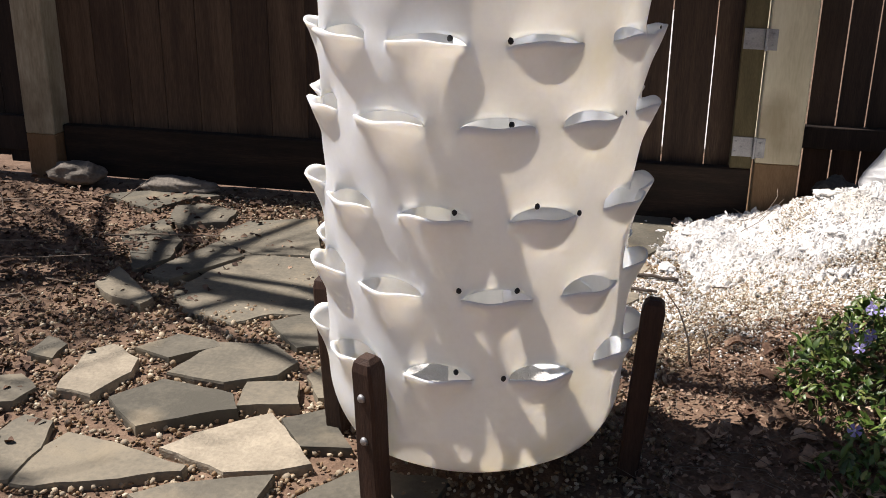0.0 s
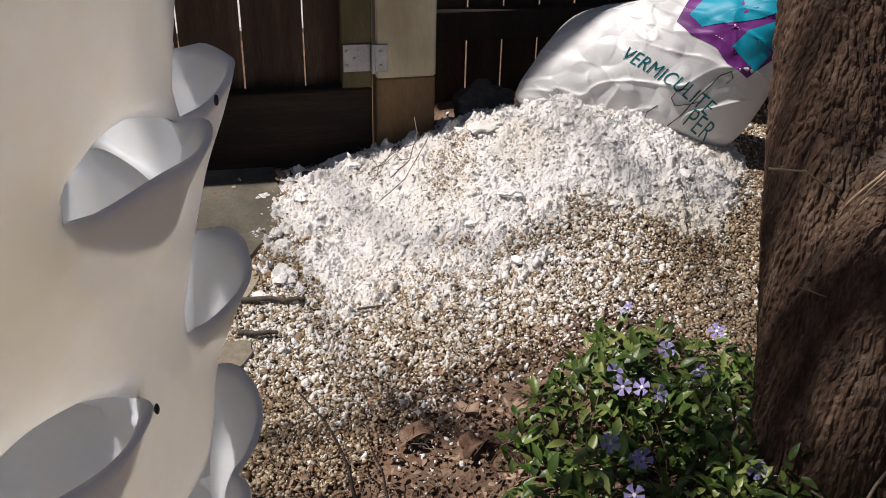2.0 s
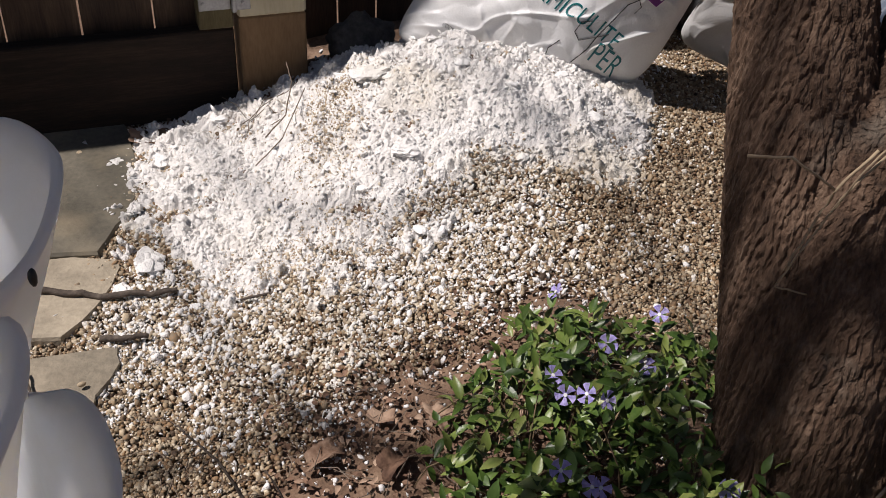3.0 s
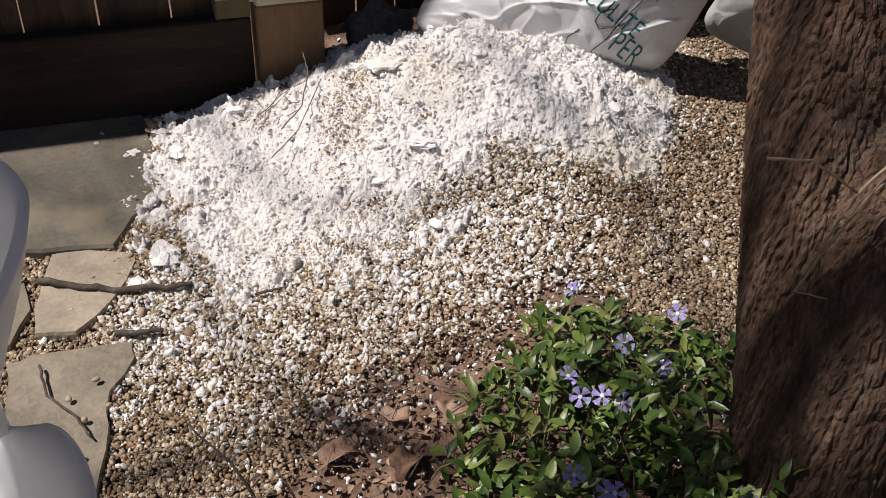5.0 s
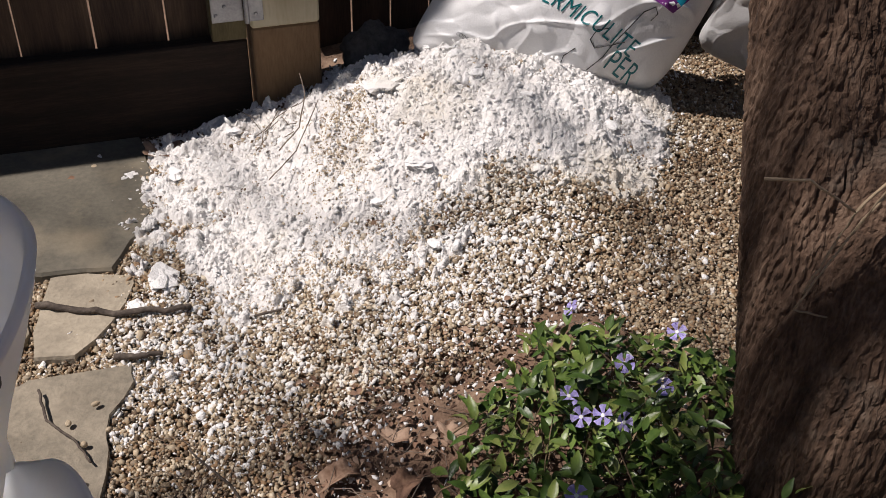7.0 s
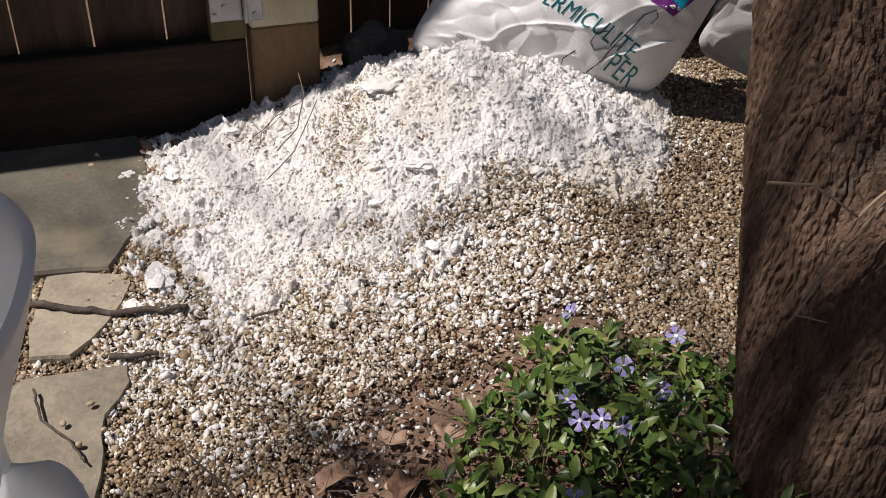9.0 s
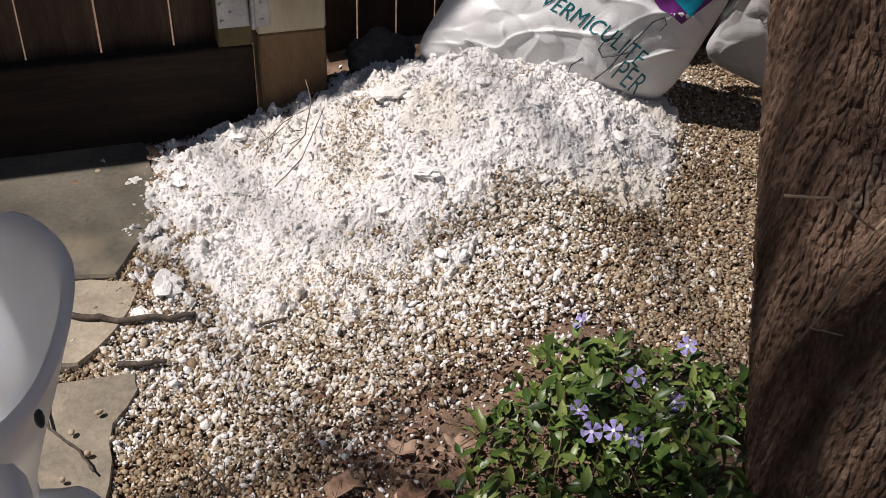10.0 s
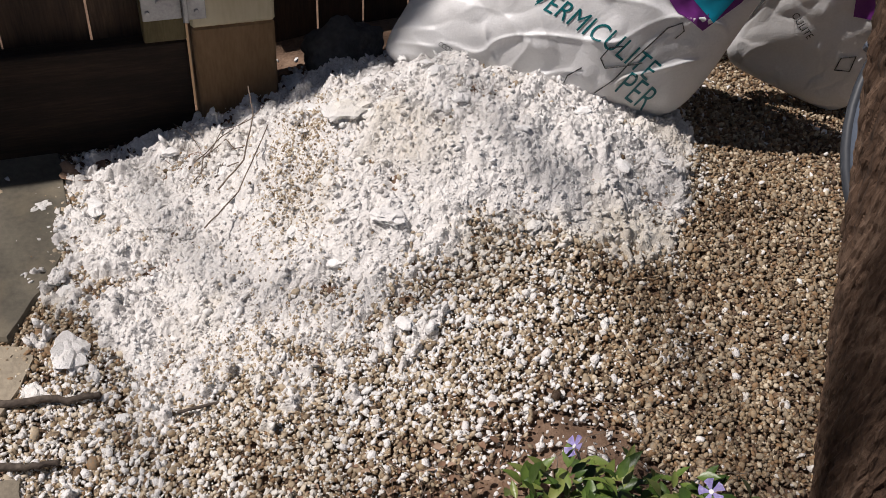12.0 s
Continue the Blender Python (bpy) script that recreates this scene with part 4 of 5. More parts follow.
flag((-1.06, 2.06), (-1.00, 2.16), (-0.90, 2.15), (-0.87, 2.12), (-0.96, 2.03))
flag((-0.92, 1.96), (-0.88, 2.14), (-0.74, 2.16), (-0.65, 2.08), (-0.67, 2.00), (-0.77, 1.94))
flag((-1.12, 1.81), (-1.16, 2.00), (-1.12, 2.05), (-1.02, 1.99), (-1.00, 1.92), (-1.03, 1.80), stone=M_flag_tan)
flag((-0.98, 1.80), (-0.91, 1.91), (-0.73, 1.88), (-0.69, 1.82), (-0.86, 1.70))
flag((-0.70, 1.85), (-0.72, 1.96), (-0.61, 1.99), (-0.57, 1.89))
flag((-0.99, 1.46), (-1.01, 1.57), (-0.99, 1.65), (-0.91, 1.64), (-0.70, 1.59), (-0.70, 1.57), (-0.94, 1.46))
flag((-0.77, 1.64), (-0.73, 1.71), (-0.61, 1.83), (-0.46, 1.66), (-0.52, 1.62), (-0.61, 1.59), stone=M_flag_tan)
flag((-1.13, 1.62), (-1.12, 1.69), (-1.05, 1.68), (-1.01, 1.58), (-1.00, 1.46), (-1.07, 1.44), (-1.16, 1.55))
flag((-0.58, 1.82), (-0.50, 1.88), (-0.40, 1.74), (-0.50, 1.72))
flag((-0.74, 1.46), (-0.69, 1.51), (-0.51, 1.59), (-0.51, 1.48), (-0.63, 1.40))
flag((-0.44, 1.55), (-0.35, 1.67), (-0.18, 1.67), (-0.19, 1.56), (-0.33, 1.47))
flag((-1.28, 1.83), (-1.24, 1.85), (-1.17, 1.80), (-1.18, 1.73), (-1.24, 1.70), (-1.31, 1.79))
flag((-0.60, 2.02), (-0.58, 2.10), (-0.51, 1.94), (-0.54, 1.93))
flag((-1.39, 2.41), (-1.39, 2.54), (-1.18, 2.35), (-1.19, 2.30), (-1.29, 2.33))
flag((-1.30, 1.96), (-1.30, 2.05), (-1.23, 2.02), (-1.22, 1.94))
flag((-0.15, 3.50), (0.05, 3.56), (0.21, 3.55), (0.23, 3.24), (0.19, 3.13), (0.13, 3.02), (-0.02, 3.05), (-0.07, 3.19), (-0.12, 3.33))
flag((0.03, 3.02), (0.08, 3.02), (0.16, 2.99), (0.16, 2.96), (0.12, 2.87), (0.06, 2.81), (-0.00, 2.82), (0.00, 2.88), stone=M_flag_tan)
flag((-0.11, 3.04), (-0.04, 3.04), (-0.01, 2.89), (-0.04, 2.81), (-0.12, 2.80))
flag((-0.04, 2.76), (-0.01, 2.77), (0.14, 2.76), (0.14, 2.72), (0.10, 2.66), (0.08, 2.51), (0.06, 2.40), (-0.01, 2.44), (-0.04, 2.61), stone=M_flag_tan)


# ---- plastic lid ----
def lid():
    g = thing("plastic_lid", "large round blue-grey plastic tub lid leaning on edge", "lid", (1.6, 2.65, 0.15))
    m = LID_POSE
    R = 0.285
    prof = [(0.0, 0.010), (0.145, 0.010), (0.150, 0.012), (0.156, 0.024), (0.166, 0.024), (0.172, 0.012), (0.178, 0.008), (0.235, 0.006), (0.242, 0.012), (0.250, 0.013), (0.258, 0.004), (0.275, 0.002), (R, -0.004), (R, -0.016), (0.276, -0.020)]
    bm = bmesh.new()
    seg = 96
    rows = []
    for r, z in prof:
        rows.append([bm.verts.new((r * math.cos(2 * math.pi * k / seg), r * math.sin(2 * math.pi * k / seg), z)) for k in range(seg)] if r else [bm.verts.new((0, 0, z))])
    for u, w in zip(rows, rows[1:]):
        for k in range(seg):
            q = (k + 1) % seg
            # the raised ring runs round only two thirds of the lid
            bm.faces.new((u[0], w[k], w[q]) if len(u) == 1 else (u[k], w[k], w[q], u[q]))
    bmesh.ops.transform(bm, matrix=m, verts=bm.verts[:])
    ob = part("disc", bm, M_lid, g, "ribbed blue-grey disc", True)
    so = ob.modifiers.new("wall", "SOLIDIFY")
    so.thickness = 0.004
    bm = bmesh.new()
    pts = [m @ Vector(((R + 0.004) * math.cos(a), (R + 0.004) * math.sin(a), -0.014)) for a in [2 * math.pi * k / 64 for k in range(65)]]
    tube(bm, pts, 0.008, 8, False)
    part("rim", bm, M_lid_edge, g, "dark rolled rim", True)
    for a0 in LID_CLIPS:
        a = radians(a0)
        bm = bmesh.new()
        box(bm, 0.264, 0.306, -0.045, 0.045, -0.020, 0.004, 0.003)
        bmesh.ops.transform(bm, matrix=m @ Matrix.Rotation(a, 4, "Z"), verts=bm.verts[:])
        clip = part("latch_tab", bm, M_lid, g, "moulded latch tab")
        for dy in (-0.028, 0.0, 0.028):
            bm = box(bmesh.new(), 0.276, 0.298, dy - 0.009, dy + 0.009, 0.0035, 0.0065, 0.001)
            bmesh.ops.transform(bm, matrix=m @ Matrix.Rotation(a, 4, "Z"), verts=bm.verts[:])
            part("slot", bm, M_lid_edge, clip)
        for dy in (-0.05, 0.05):
            bm = box(bmesh.new(), 0.240, 0.268, dy - 0.004, dy + 0.004, 0.004, 0.016, 0.002)
            bmesh.ops.transform(bm, matrix=m @ Matrix.Rotation(a, 4, "Z"), verts=bm.verts[:])
            part("rib", bm, M_lid, g)


LID_POSE = look((1.495, 2.57, 0.385), (1.495 + 0.45, 2.57 + 0.58, 0.385 - 0.68)) @ Matrix.Rotation(radians(10), 4, "Z")
LID_CLIPS = (235, 145, 55)
lid()


# ---- carved stone foot ----
def pedestal():
    """A cast column foot, tipped back a little: plain band on top, fluted neck, two tiers of acanthus leaves, scrolls below."""
    height = 0.30
    base = Matrix.Translation((0.914, 1.868, 0.030)) @ Matrix.Rotation(radians(-41), 4, "Z") @ Matrix.Rotation(radians(-17), 4, "X")
    g = thing("stone_pedestal", "weathered cast stone pedestal carved with leaves and flutes", "pedestal", (0.914, 1.868, 0.030))
    tiers = [(radians(8 + 60 * k), 0.84, 0.44, radians(25), 0.028 + 0.008 * (k == 3)) for k in range(6)] + [(radians(38 + 60 * k), 0.70, 0.20, radians(27), 0.027) for k in range(6)]

    def relief(a, s):
        best = 0.0
        for a0, top, tip, width, amp in tiers:
            t = (top - s) / (top - tip)
            if not 0 < t < 1:
                continue
            u = ((a - a0 + math.pi) % (2 * math.pi) - math.pi) / width
            lobe = 0.66 + 0.34 * abs(math.cos(3.6 * math.pi * t)) ** 0.7
            w = (0.30 + 0.70 * math.sin(math.pi * min(1.0, 0.12 + 0.83 * t))) * lobe * min(1.0, (1 - t) / 0.05) ** 0.4
            if abs(u) >= w:
                continue
            h = amp * (0.22 + 0.78 * t ** 2) * (1 - (u / w) ** 2) ** 0.4
            h -= 0.0065 * (0.5 + 0.5 * math.cos(15 * abs(u) + 9 * t)) ** 3 * min(1.0, abs(u) / 0.12)
            h += 0.0035 * math.exp(-(u / 0.10) ** 2)
            best = max(best, h)
        return best
    bm = bmesh.new()
    seg, n = 340, 190
    rows = []
    for j in range(n + 1):
        s = j / n
        row = []
        for k in range(seg):
            a = 2 * math.pi * k / seg
            r = 0.056 + 0.003 * s + 0.050 * max(0.0, 1 - s / 0.85) ** 1.5
            h = relief(a, s)
            if s < 0.895:
                r += h if h > 0 else -0.0065 * (1 - abs(math.sin(a * 10))) ** 2 * min(1.0, s / 0.3)
            else:
                r += 0.0035 - 0.006 * max(0.0, (s - 0.975) / 0.025) ** 2
            d = Vector((math.cos(a), math.sin(a), s * 3))
            r += 0.0030 * noise.noise(d * 5) + 0.0016 * noise.noise(d * 24)
            row.append(bm.verts.new(base @ Vector((d.x * r, d.y * r, height * s))))
        rows.append(row)
    for u, w in zip(rows, rows[1:]):
        for k in range(seg):
            q = (k + 1) % seg
            bm.faces.new((u[k], u[q], w[q], w[k]))
    bm.faces.new(rows[-1])
    part("carved_body", bm, M_stone_cast, g, "", True)
    for j in range(6):
        bm = bmesh.new()
        a0 = radians(8 + 60 * j)
        mid = Vector((0.098 * math.cos(a0), 0.098 * math.sin(a0), height * 0.19))
        side, out = Vector((-math.sin(a0), math.cos(a0), 0)), Vector((math.cos(a0), math.sin(a0), 0))
        pts, rad = [], []
        for k in range(30):
            t = k / 29
            w = (1 if j % 2 else -1) * (0.5 + 4.3 * math.pi * t)
            r = 0.034 * (1 - 0.86 * t)
            pts.append(base @ (mid + side * r * math.cos(w) + Vector((0, 0, r * math.sin(w))) + out * 0.012 * t))
            rad.append(0.0082 * (1 - 0.45 * t))
        tube(bm, pts, rad, 10)
        part("scroll", bm, M_stone_cast, g, "", True)


pedestal()


# ---- broken stump ----
def stump():
    g = thing("tree_stump", "dark broken tree stump with crumbling bark", "stump", (0.93, 1.60, 0.05))
    bm = bmesh.new()
    limb(bm, [(0.865, 1.52, -0.05), (0.872, 1.53, 0.15), (0.885, 1.545, 0.32), (0.905, 1.56, 0.48), (0.94, 1.57, 0.64), (0.965, 1.575, 0.74)], lambda s: 0.150 - 0.045 * s + 0.012 * math.sin(9 * s), 0, 110, 130, 12.0, 0.014)
    part("trunk", bm, M_bark, g)
    for c, r in (((0.765, 1.50, 0.30), 0.06), ((0.775, 1.585, 0.20), 0.065), ((0.76, 1.47, 0.15), 0.07)):
        bm = bmesh.new()
        bmesh.ops.create_icosphere(bm, subdivisions=4, radius=r, matrix=Matrix.Translation(c) @ Matrix.Diagonal((0.8, 1, 1.1, 1)))
        for v in bm.verts:
            v.co += v.normal * (0.03 * noise.noise(v.co * 14) + 0.014 * noise.noise(v.co * 45))
        part("bark_lump", bm, M_bark, g, "rotten bark lump")


stump()


# ---- rocks ----
def rock(c, r, seed, label, material):
    bm = bmesh.new()
    bmesh.ops.create_icosphere(bm, subdivisions=4, radius=1.0)
    for v in bm.verts:
        q = v.co.copy()
        v.co = Vector((q.x * r[0], q.y * r[1], q.z * r[2])) * (1 + 0.28 * noise.noise(q * 1.4 + Vector((seed, 0, 0))) + 0.16 * noise.noise(q * 4 + Vector((seed, 0, 0))))
        v.co += Vector(c)
    ob = part("rock", bm, material, None, "", True)
    tagged(ob, label, "rock")


rock((0.765, 3.535, 0.130), (0.080, 0.040, 0.062), 1, "dark grey lumpy rock beside the cream post", M_dark_rock)
rock((-2.07, 3.40, 0.045), (0.11, 0.06, 0.045), 5, "low tan edging rock at the gate foot", M_rock)
rock((-1.62, 3.38, 0.03), (0.16, 0.05, 0.035), 9, "flat grey edging rock under the gate", M_rock)


# ---- periwinkle ----
def vinca_h(x, y):
    d = ((x - 0.745) / 0.27) ** 2 + ((y - 2.14) / 0.37) ** 2
    ragged = 0.66 + 0.85 * noise.noise(Vector((x * 10, y * 10, 2))) + 0.45 * noise.noise(Vector((x * 27, y * 27, 5)))
    d2 = ((x - 0.74) / 0.24) ** 2 + ((y - 1.80) / 0.17) ** 2
    return max((0.150 - 0.30 * max(0.0, 2.12 - y)) * max(0.0, 1 - d) ** 0.5 * ragged, 0.050 * max(0.0, 1 - d2) ** 0.5 * ragged)


def leaf_kind(L, W, fold, curl):
    """One oval leaf, folded along its rib: 12 triangles."""
    v, f = [], []
    st = [(0, 0.10), (0.25, 0.8), (0.5, 1.0), (0.78, 0.62), (1.0, 0.04)]
    for t, w in st:
        z = -curl * t * t * L
        v += [(t * L, -w * W / 2, z + fold * w * W), (t * L, 0, z), (t * L, w * W / 2, z + fold * w * W)]
    for k in range(len(st) - 1):
        a = 3 * k
        f += [(a, a + 3, a + 4), (a, a + 4, a + 1), (a + 1, a + 4, a + 5), (a + 1, a + 5, a + 2)]
    return np.array(v), np.array(f)


def spray(n, place, size, rng, tilt=(0.1, 0.9), fold=0.25, aspect=0.45):
    """n leaves at the places that place(rng) gives, pointing any way round."""
    V, F, base = [], [], 0
    for _ in range(n):
        p = place(rng)
        if p is None:
            continue
        L = size * rng.uniform(0.65, 1.25)
        v, f = leaf_kind(L, L * aspect * rng.uniform(0.85, 1.2), fold * rng.uniform(0.5, 1.4), rng.uniform(0.0, 0.5))
        m = Matrix.Translation(p) @ Matrix.Rotation(rng.uniform(0, 6.283), 4, "Z") @ Matrix.Rotation(-rng.uniform(*tilt), 4, "Y") @ Matrix.Rotation(rng.uniform(-0.5, 0.5), 4, "X")
        M3 = np.array(m)
        V.append(v @ M3[:3, :3].T + M3[:3, 3])
        F.append(f + base)
        base += len(v)
    return np.concatenate(V), np.concatenate(F)


def vinca():
    g = thing("periwinkle", "low green periwinkle clump with violet-blue flowers", "plant", (0.72, 2.11, 0.07))
    rng = random.Random(21)

    def spot(r):
        for _ in range(40):
            x, y = 0.735 + r.uniform(-0.30, 0.30), 2.08 + r.uniform(-0.46, 0.44)
            h = float(vinca_h(x, y))
            if h > 0.008 and r.uniform(0, 1) < 0.12 + h / 0.11 and not (x > 0.80 and y > 2.02 and y < 2.3 and (x - 0.93) ** 2 + (y - 2.15) ** 2 < 0.016):
                return (x, y, float(hgt(x, y)) + h * r.uniform(0.25, 1.05) ** 0.7 + 0.004)
        return None
    v, f = spray(2150, spot, 0.0285, rng, (-0.1, 1.35), 0.22, 0.42)
    ob = mesh_part("foliage", big_mesh("foliage", v, f), M_leaf, g, "glossy oval green leaves", True)
    tagged(ob, kind="stuff")
    bm = bmesh.new()
    for _ in range(320):
        p = spot(rng)
        if p:
            q = (p[0] + rng.uniform(-0.06, 0.06), p[1] + rng.uniform(-0.06, 0.06), float(hgt(p[0], p[1])) - 0.004)
            mid = ((p[0] + q[0]) / 2 + rng.uniform(-0.015, 0.015), (p[1] + q[1]) / 2, (p[2] + q[2]) / 2 + 0.01)
            tube(bm, [q, mid, p], [0.0013, 0.0011, 0.0008], 4, False)
    tagged(part("stem_tangle", bm, M_stem, g, "thin trailing stems"), kind="stuff")
    for x, y, z, tilt, turn in FLOWERS:
        bm = bmesh.new()
        m = Matrix.Translation((x, y, z)) @ Matrix.Rotation(radians(turn), 4, "Z") @ Matrix.Rotation(radians(tilt), 4, "Y")
        for k in range(5):
            a = 2 * math.pi * k / 5
            pts = [(0.0018, -0.0012), (0.0075, -0.0030), (0.0128, -0.0058), (0.0136, 0.0008), (0.0118, 0.0052), (0.006, 0.0024), (0.0018, 0.0012)]
            vs = [bm.verts.new(m @ Matrix.Rotation(a, 4, "Z") @ Vector((u, w, 0.0035 * (u / 0.013) ** 0.6 + 0.0008 * math.sin(w * 700)))) for u, w in pts]
            bm.faces.new(vs)
        r = bmesh.ops.solidify(bm, geom=bm.faces[:], thickness=0.0004)
        fl = part("flower", bm, M_petal, g, "violet-blue five-petalled flower")
        bm = bmesh.new()
        bmesh.ops.create_cone(bm, cap_ends=True, segments=10, radius1=0.0012, radius2=0.0026, depth=0.004, matrix=m @ Matrix.Translation((0, 0, 0.0005)))
        part("throat", bm, M_eye, fl, "pale throat")


FLOWERS = [(0.752, 2.317, 0.222, 35, 250), (0.852, 2.355, 0.218, 30, 220), (0.666, 2.300, 0.205, 30, 300), (0.663, 2.257, 0.212, 55, 240), (0.690, 2.250, 0.212, 50, 200),
           (0.780, 2.266, 0.218, 20, 250), (0.750, 2.463, 0.200, 50, 160), (0.607, 2.152, 0.205, 45, 250), (0.606, 2.060, 0.200, 40, 250), (0.635, 2.110, 0.212, 50, 270),
           (0.764, 2.055, 0.222, 45, 260), (0.705, 2.230, 0.215, 60, 290), (0.565, 1.790, 0.150, 45, 250), (0.640, 2.130, 0.190, 60, 200)]
vinca()


# ---- litter, sticks and weeds ----
def dead_leaf(x, y, size, turn, tilt, seed, label="curled brown dead leaf lying on the gravel", material=None):
    """A curled, lobed brown leaf."""
    rng = random.Random(seed)
    bm = bmesh.new()
    m = Matrix.Translation((x, y, float(hgt(x, y)) + 0.006)) @ Matrix.Rotation(radians(turn), 4, "Z") @ Matrix.Rotation(radians(tilt), 4, "Y")
    n = 40
    rim, mid = [], []
    for k in range(n):
        a = 2 * math.pi * k / n
        r = size * (0.66 + 0.13 * math.cos(5 * a + seed) * (1 if abs(math.cos(a)) < 0.95 else 0.3) + 0.07 * math.sin(3 * a + 2 * seed) + rng.uniform(-0.05, 0.05))
        u, w = r * math.cos(a) * 1.35, r * math.sin(a) * 0.85
        bend = lambda u, w: 0.45 * abs(w) + 0.30 * size * math.sin(u / size * 2.2 + seed) + 9.0 * w * w
        rim.append(bm.verts.new(m @ Vector((u, w, bend(u, w)))))
        mid.append(bm.verts.new(m @ Vector((u * 0.5, w * 0.5, bend(u * 0.5, w * 0.5)))))
    c = bm.verts.new(m @ Vector((0, 0, 0.25 * size * math.sin(seed))))
    for k in range(n):
        q = (k + 1) % n
        bm.faces.new((c, mid[k], mid[q]))
        bm.faces.new((mid[k], rim[k], rim[q], mid[q]))
    bmesh.ops.recalc_face_normals(bm, faces=bm.faces[:])
    bmesh.ops.solidify(bm, geom=bm.faces[:], thickness=0.0006)
    ob = part("dead_leaf", bm, material or M_dead_leaf, None, "", True)
    tagged(ob, label, "leaf", "fallen leaves")


for k, (x, y, s) in enumerate(((0.392, 2.415, 0.032), (0.475, 2.36, 0.034), (0.556, 2.41, 0.030), (0.485, 2.45, 0.024), (0.266, 3.395, 0.048), (0.570, 2.56, 0.014),
                               (0.33, 2.26, 0.030), (0.45, 2.20, 0.034), (0.52, 2.10, 0.030), (0.40, 2.05, 0.034), (0.33, 1.95, 0.030), (0.55, 1.96, 0.036), (0.62, 1.86, 0.034), (0.47, 1.87, 0.032))):
    dead_leaf(x, y, s, 47 * k, 12 * math.sin(k * 2.1) - 8, k + 1)


rng_leaf = random.Random(77)
for k in range(34):
    dead_leaf(rng_leaf.uniform(0.30, 0.74), rng_leaf.uniform(1.68, 2.02), rng_leaf.uniform(0.018, 0.038), rng_leaf.uniform(0, 360), rng_leaf.uniform(-22, 22), k + 31, "curled tan-brown dead leaf among the mulch", M_tan_leaf)


def litter(name, x0, x1, y0, y1, n, seed, label, size=0.022, material=None):
    rng = random.Random(seed)

    def spot(r):
        x, y = r.uniform(x0, x1), r.uniform(y0, y1)
        if (x - DRUM[0]) ** 2 + (y - DRUM[1]) ** 2 < 0.05:
            return None
        u, w = (x - x0) / (x1 - x0), (y - y0) / (y1 - y0)
        if r.random() > 5.0 * min(u, 1 - u, w, 1 - w) + 0.1:
            return None
        return (x, y, float(hgt(x, y)) + r.uniform(-0.002, 0.009))
    v, f = spray(n, spot, size, rng, (-0.35, 0.5), 0.35, 0.62)
    ob = mesh_part(name, big_mesh(name, v, f), material or M_dead, None, "", False)
    tagged(ob, label, "leaf litter", kind="stuff")


litter("leaf_litter", 0.10, 0.82, 1.35, 2.42, 3600, 31, "reddish-brown crumbled leaf litter over soil", 0.0135, M_mulch)
# darker than M_dead: heavy branch shade over this litter is in the colour
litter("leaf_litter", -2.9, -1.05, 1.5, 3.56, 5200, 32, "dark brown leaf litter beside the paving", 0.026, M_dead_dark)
litter("leaf_litter", -1.4, 0.1, 2.6, 3.56, 700, 33, "scattered brown leaf crumbs on the path", 0.014)


litter("leaf_litter", 0.30, 0.74, 2.08, 2.64, 1100, 34, "brown leaf crumbs strewn over gravel beside the periwinkle", 0.0115, M_mulch)

# leaf debris whose dark colour also stands in for the gate's shadow
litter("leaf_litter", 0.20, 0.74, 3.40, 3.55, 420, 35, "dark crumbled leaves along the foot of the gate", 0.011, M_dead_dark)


def stick(pts, r0, r1, label, material=None, name="stick", category="stick"):
    bm = bmesh.new()
    P = []
    rng = random.Random(int(abs(pts[0][0] * 1000)))
    for a, b in zip(pts, pts[1:]):
        for s in range(5):
            w = 0.0 if s == 0 else r0 * 0.5
            P.append(tuple(a[i] + (b[i] - a[i]) * s / 5 + rng.uniform(-w, w) for i in range(3)))
    P.append(pts[-1])
    tube(bm, P, [r0 + (r1 - r0) * k / (len(P) - 1) for k in range(len(P))], 7)
    ob = part(name, bm, material or M_twig, None, "", True)
    return tagged(ob, label, category)


stick([(0.005, 2.945, 0.017), (0.088, 2.903, 0.0175), (0.150, 2.880, 0.018), (0.222, 2.866, 0.019), (0.250, 2.862, 0.021)], 0.0065, 0.0045, "dark grey-brown stick lying across a flagstone", M_dark_stick)
stick([(0.345, 2.792, 0.030), (0.42, 2.790, 0.037), (0.492, 2.797, 0.046)], 0.0022, 0.0026, "thin grey twig on the spilled perlite", M_dark_stick)
stick([(0.118, 2.783, 0.010), (0.150, 2.770, 0.012), (0.192, 2.766, 0.012)], 0.006, 0.004, "short dark broken stick on gravel", M_dark_stick)
stick([(0.005, 2.735, 0.0135), (0.015, 2.665, 0.014), (0.050, 2.615, 0.0145), (0.072, 2.560, 0.015)], 0.0024, 0.0016, "thin crooked twig on a flagstone", M_dark_stick)
stick([(0.462, 3.12, 0.145), (0.51, 3.16, 0.165), (0.545, 3.26, 0.185), (0.552, 3.34, 0.19)], 0.0014, 0.001, "fine dry root curling over the heap", M_twig)
stick([(0.43, 3.06, 0.122), (0.49, 3.10, 0.150), (0.56, 3.21, 0.192)], 0.0012, 0.0009, "fine dry root on the perlite heap", M_twig)
stick([(0.285, 2.29, 0.01), (0.270, 2.325, 0.075), (0.245, 2.355, 0.13), (0.205, 2.385, 0.175)], 0.0030, 0.0012, "upright thin dark brown weed stem", M_dark_stick, "weed_stem", "weed")
stick([(0.330, 2.29, 0.01), (0.322, 2.315, 0.06), (0.300, 2.345, 0.105)], 0.0022, 0.0010, "short thin weed stem in the mulch", M_dark_stick, "weed_stem", "weed")
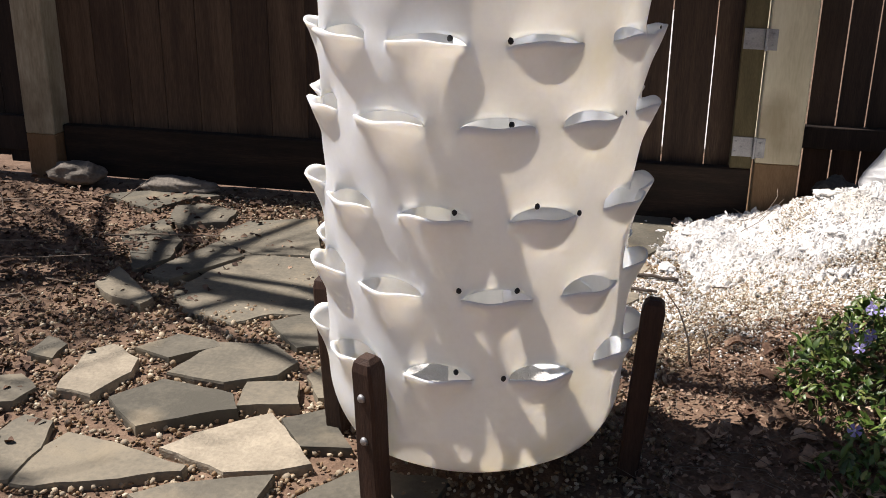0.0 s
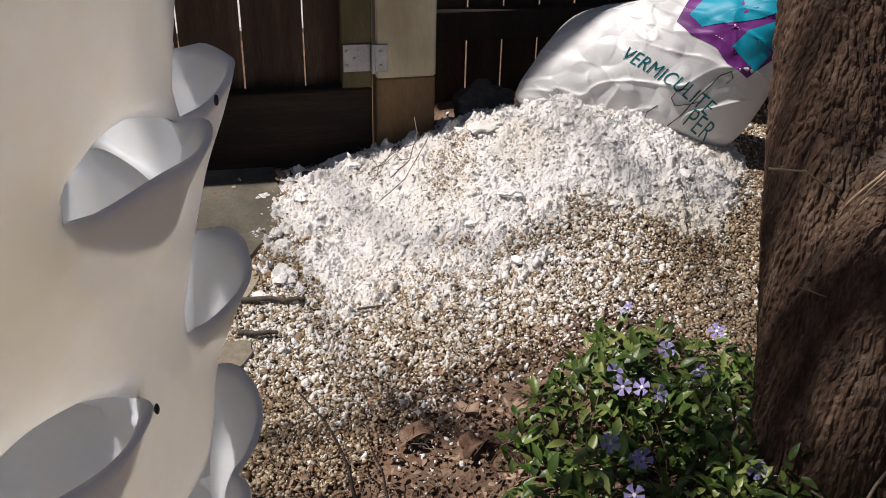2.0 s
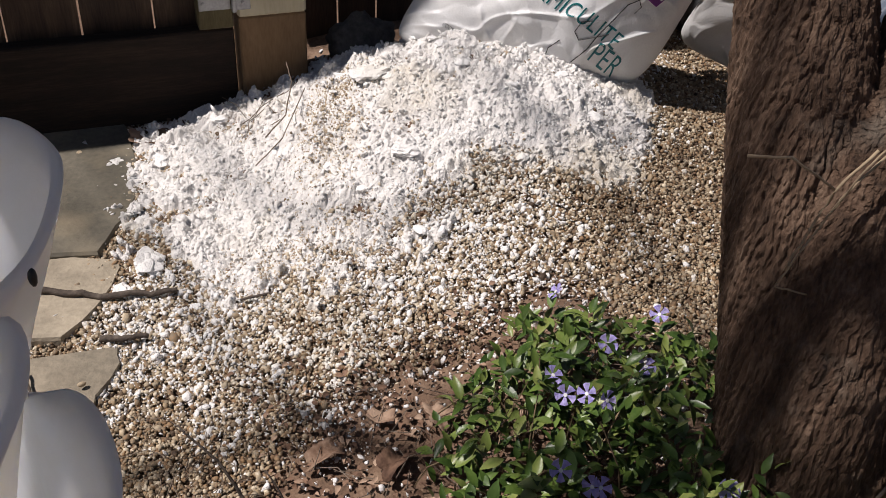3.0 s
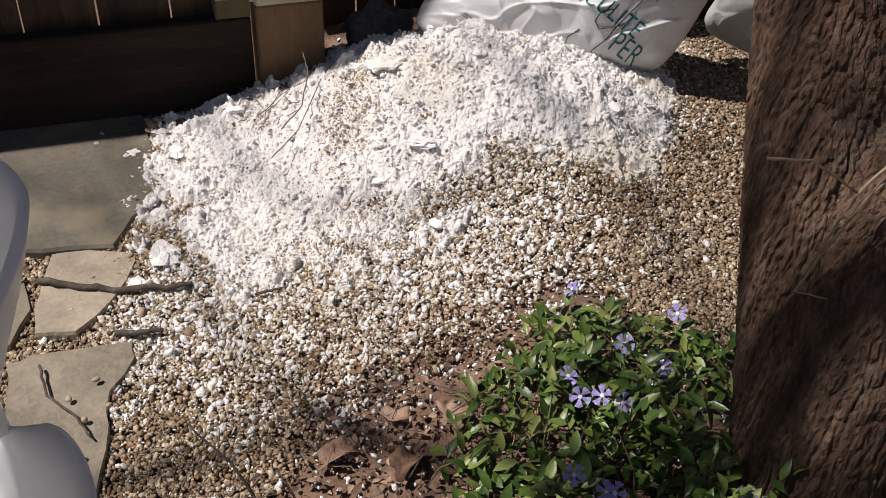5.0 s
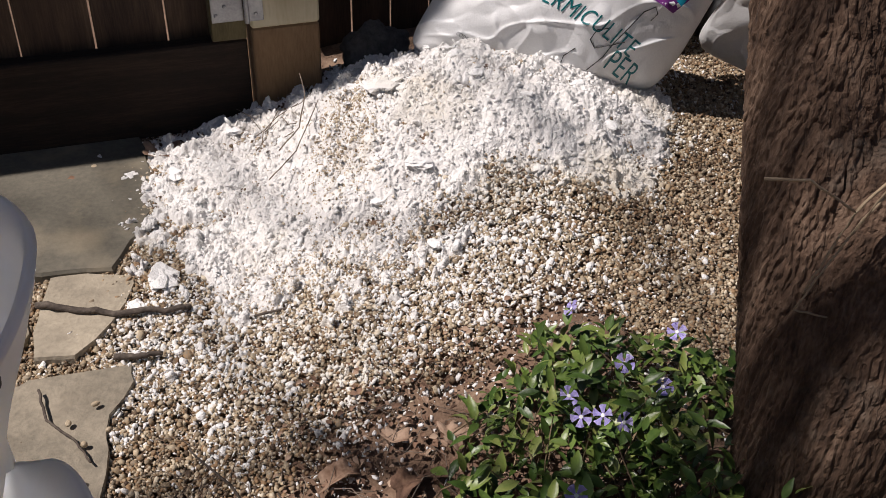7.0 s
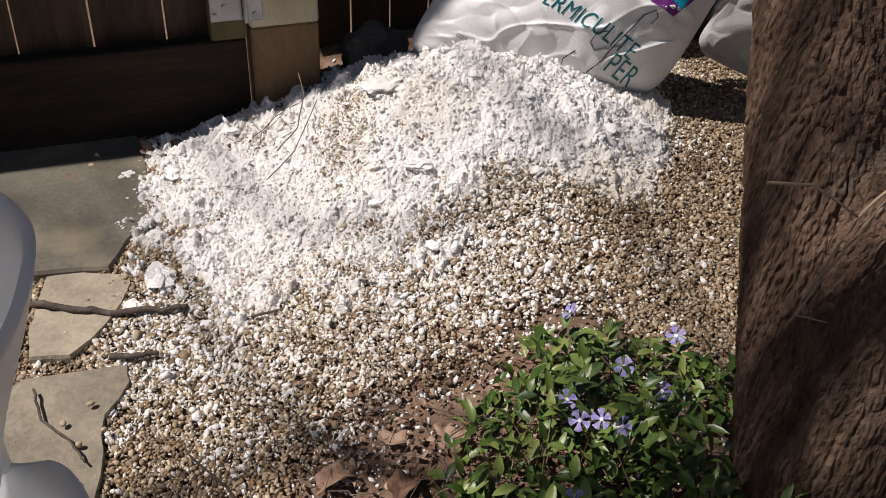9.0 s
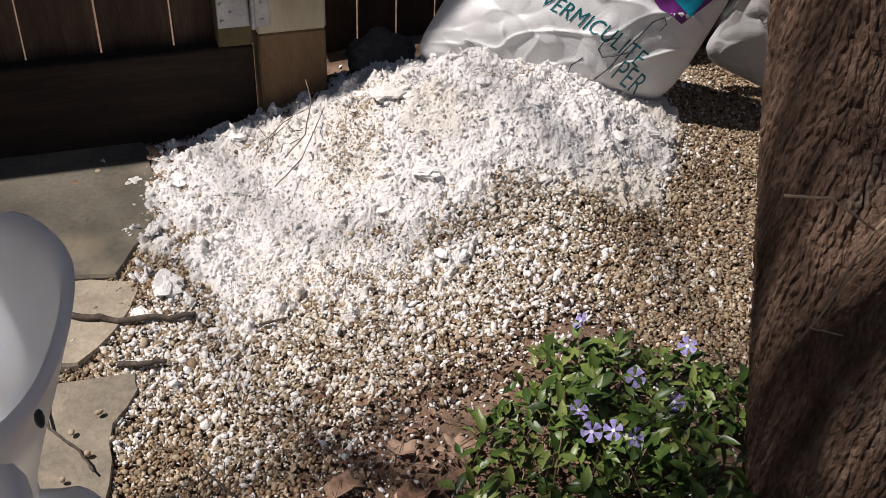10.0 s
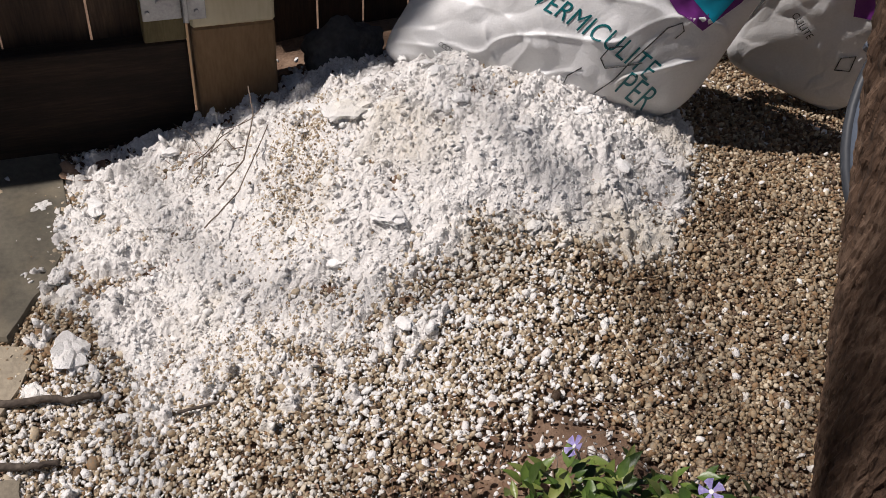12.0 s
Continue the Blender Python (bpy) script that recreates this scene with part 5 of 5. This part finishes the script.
stick([(0.750, 2.142, 0.602), (0.785, 2.122, 0.606), (0.835, 2.108, 0.570)], 0.0017, 0.0012, "pale dry vine caught on the bark", M_straw, "dry_vine", "vine")
stick([(0.885, 2.118, 0.600), (0.846, 2.116, 0.565), (0.828, 2.116, 0.522), (0.812, 2.118, 0.470)], 0.0018, 0.0012, "pale dry vine down the fork", M_straw, "dry_vine", "vine")
stick([(0.900, 2.120, 0.590), (0.852, 2.112, 0.556), (0.822, 2.112, 0.500), (0.802, 2.114, 0.455), (0.846, 2.112, 0.436)], 0.0014, 0.001, "thin dry vine looped at the fork", M_straw, "dry_vine", "vine")
stick([(0.895, 2.112, 0.610), (0.862, 2.108, 0.582), (0.842, 2.110, 0.540)], 0.0013, 0.001, "short pale dry vine in the fork", M_straw, "dry_vine", "vine")
stick([(0.795, 1.93, 0.10), (0.815, 1.94, 0.20), (0.865, 1.955, 0.29), (0.94, 1.975, 0.345), (0.99, 1.985, 0.375)], 0.0026, 0.0016, "arching bare brown shoot beside the pedestal", M_twig, "bare_shoot", "shoot")
stick([(0.80, 1.99, 0.24), (0.86, 1.90, 0.235), (0.95, 1.80, 0.215)], 0.0014, 0.001, "thin bare shoot across the pedestal", M_twig, "bare_shoot", "shoot")


def root(seed):
    """A hair-thin dry root curling over the heap."""
    rng = random.Random(seed)
    x, y, a = rng.uniform(0.40, 0.60), rng.uniform(3.05, 3.30), rng.uniform(0.6, 1.6)
    pts = []
    for k in range(7):
        pts.append((x, y, float(heap_top(x, y)) + 0.008 + 0.010 * math.sin(k * 0.5 + seed)))
        a += rng.uniform(-0.45, 0.45)
        x, y = x + 0.035 * math.cos(a), y + 0.035 * math.sin(a)
    stick(pts, 0.0011, 0.0007, "hair-thin dry root curling over the perlite", M_twig, "dry_root", "root")["group"] = "dry roots on the heap"


for seed in (3, 5, 8, 13, 21, 34):
    root(seed)


def brush():
    rng = random.Random(9)
    bm = bmesh.new()
    for _ in range(55):
        x, y = rng.uniform(-2.6, -1.45), rng.uniform(1.9, 3.2)
        a = rng.gauss(-0.2, 0.9)
        L = rng.uniform(0.10, 0.40)
        z = float(hgt(x, y)) + rng.uniform(0.005, 0.05)
        q = (x + L * math.cos(a), y + L * math.sin(a) * 0.6, max(0.006, z + rng.uniform(-0.03, 0.03)))
        mid = ((x + q[0]) / 2 + rng.uniform(-0.02, 0.02), (y + q[1]) / 2 + rng.uniform(-0.02, 0.02), (z + q[2]) / 2 + rng.uniform(0, 0.02))
        r = rng.uniform(0.0012, 0.004)
        tube(bm, [(x, y, z), mid, q], [r, r * 0.8, r * 0.4], 5)
    for _ in range(460):
        x, y = rng.uniform(0.15, 0.95), rng.uniform(1.5, 2.55)
        a = rng.uniform(0, 6.28)
        L = rng.uniform(0.03, 0.11)
        z = float(hgt(x, y)) + rng.uniform(0.003, 0.014)
        tube(bm, [(x, y, z), (x + L * 0.5 * math.cos(a), y + L * 0.5 * math.sin(a), z + 0.006), (x + L * math.cos(a + 0.3), y + L * math.sin(a + 0.3), z)], 0.0007, 4, False)
    ob = part("fallen_twigs", bm, M_twig, None, "")
    tagged(ob, "tangle of dry fallen twigs and stalks", "twigs", kind="stuff")


brush()


def slab_pebbles():
    rng = np.random.default_rng(8)
    for k, (x, y, r, white) in enumerate(((0.125, 3.385, 0.012, 0), (0.150, 3.17, 0.005, 0), (0.19, 3.19, 0.005, 0), (0.105, 3.11, 0.0055, 1), (0.075, 3.12, 0.005, 0), (0.145, 3.12, 0.005, 1), (0.06, 3.30, 0.004, 1), (0.035, 3.33, 0.0035, 1),
                                          (0.065, 2.60, 0.006, 0), (0.045, 2.65, 0.005, 0), (0.055, 2.53, 0.006, 1), (0.085, 2.68, 0.006, 0), (0.03, 2.56, 0.005, 0), (0.10, 2.62, 0.005, 0))):
        v, f = bits(np.array([[x, y, 0.0105 + r * 0.35]]), np.array([r]), 2, 0.55, 0.05, rng, 0.1)
        ob = mesh_part("pebble", big_mesh("pebble", v, f), M_perlite if white else M_pebble, None, "", True)
        tagged(ob, "small white perlite crumb on a flagstone" if white else "small tan pebble on a flagstone", "pebble", "pebbles on the flagstones")


slab_pebbles()


# ---- dark clutter behind the lid ----
def tarp():
    g = bmesh.new()
    bmesh.ops.create_icosphere(g, subdivisions=5, radius=1.0)
    for v in g.verts:
        q = v.co.copy()
        v.co = Vector((q.x * 0.62, q.y * 0.28, q.z * 0.42)) * (1 + 0.22 * noise.noise(q * 2.1) + 0.06 * noise.noise(q * 7)) + Vector((2.15, 3.45, 0.30))
    ob = part("black_tarp", g, M_black, None, "", True)
    tagged(ob, "heap of crumpled black plastic sheeting in shade", "tarpaulin")
    stick([(1.50, 2.98, 0.62), (1.75, 2.90, 0.52), (2.05, 2.80, 0.40)], 0.006, 0.005, "grey stick leaning over the lid")


tarp()
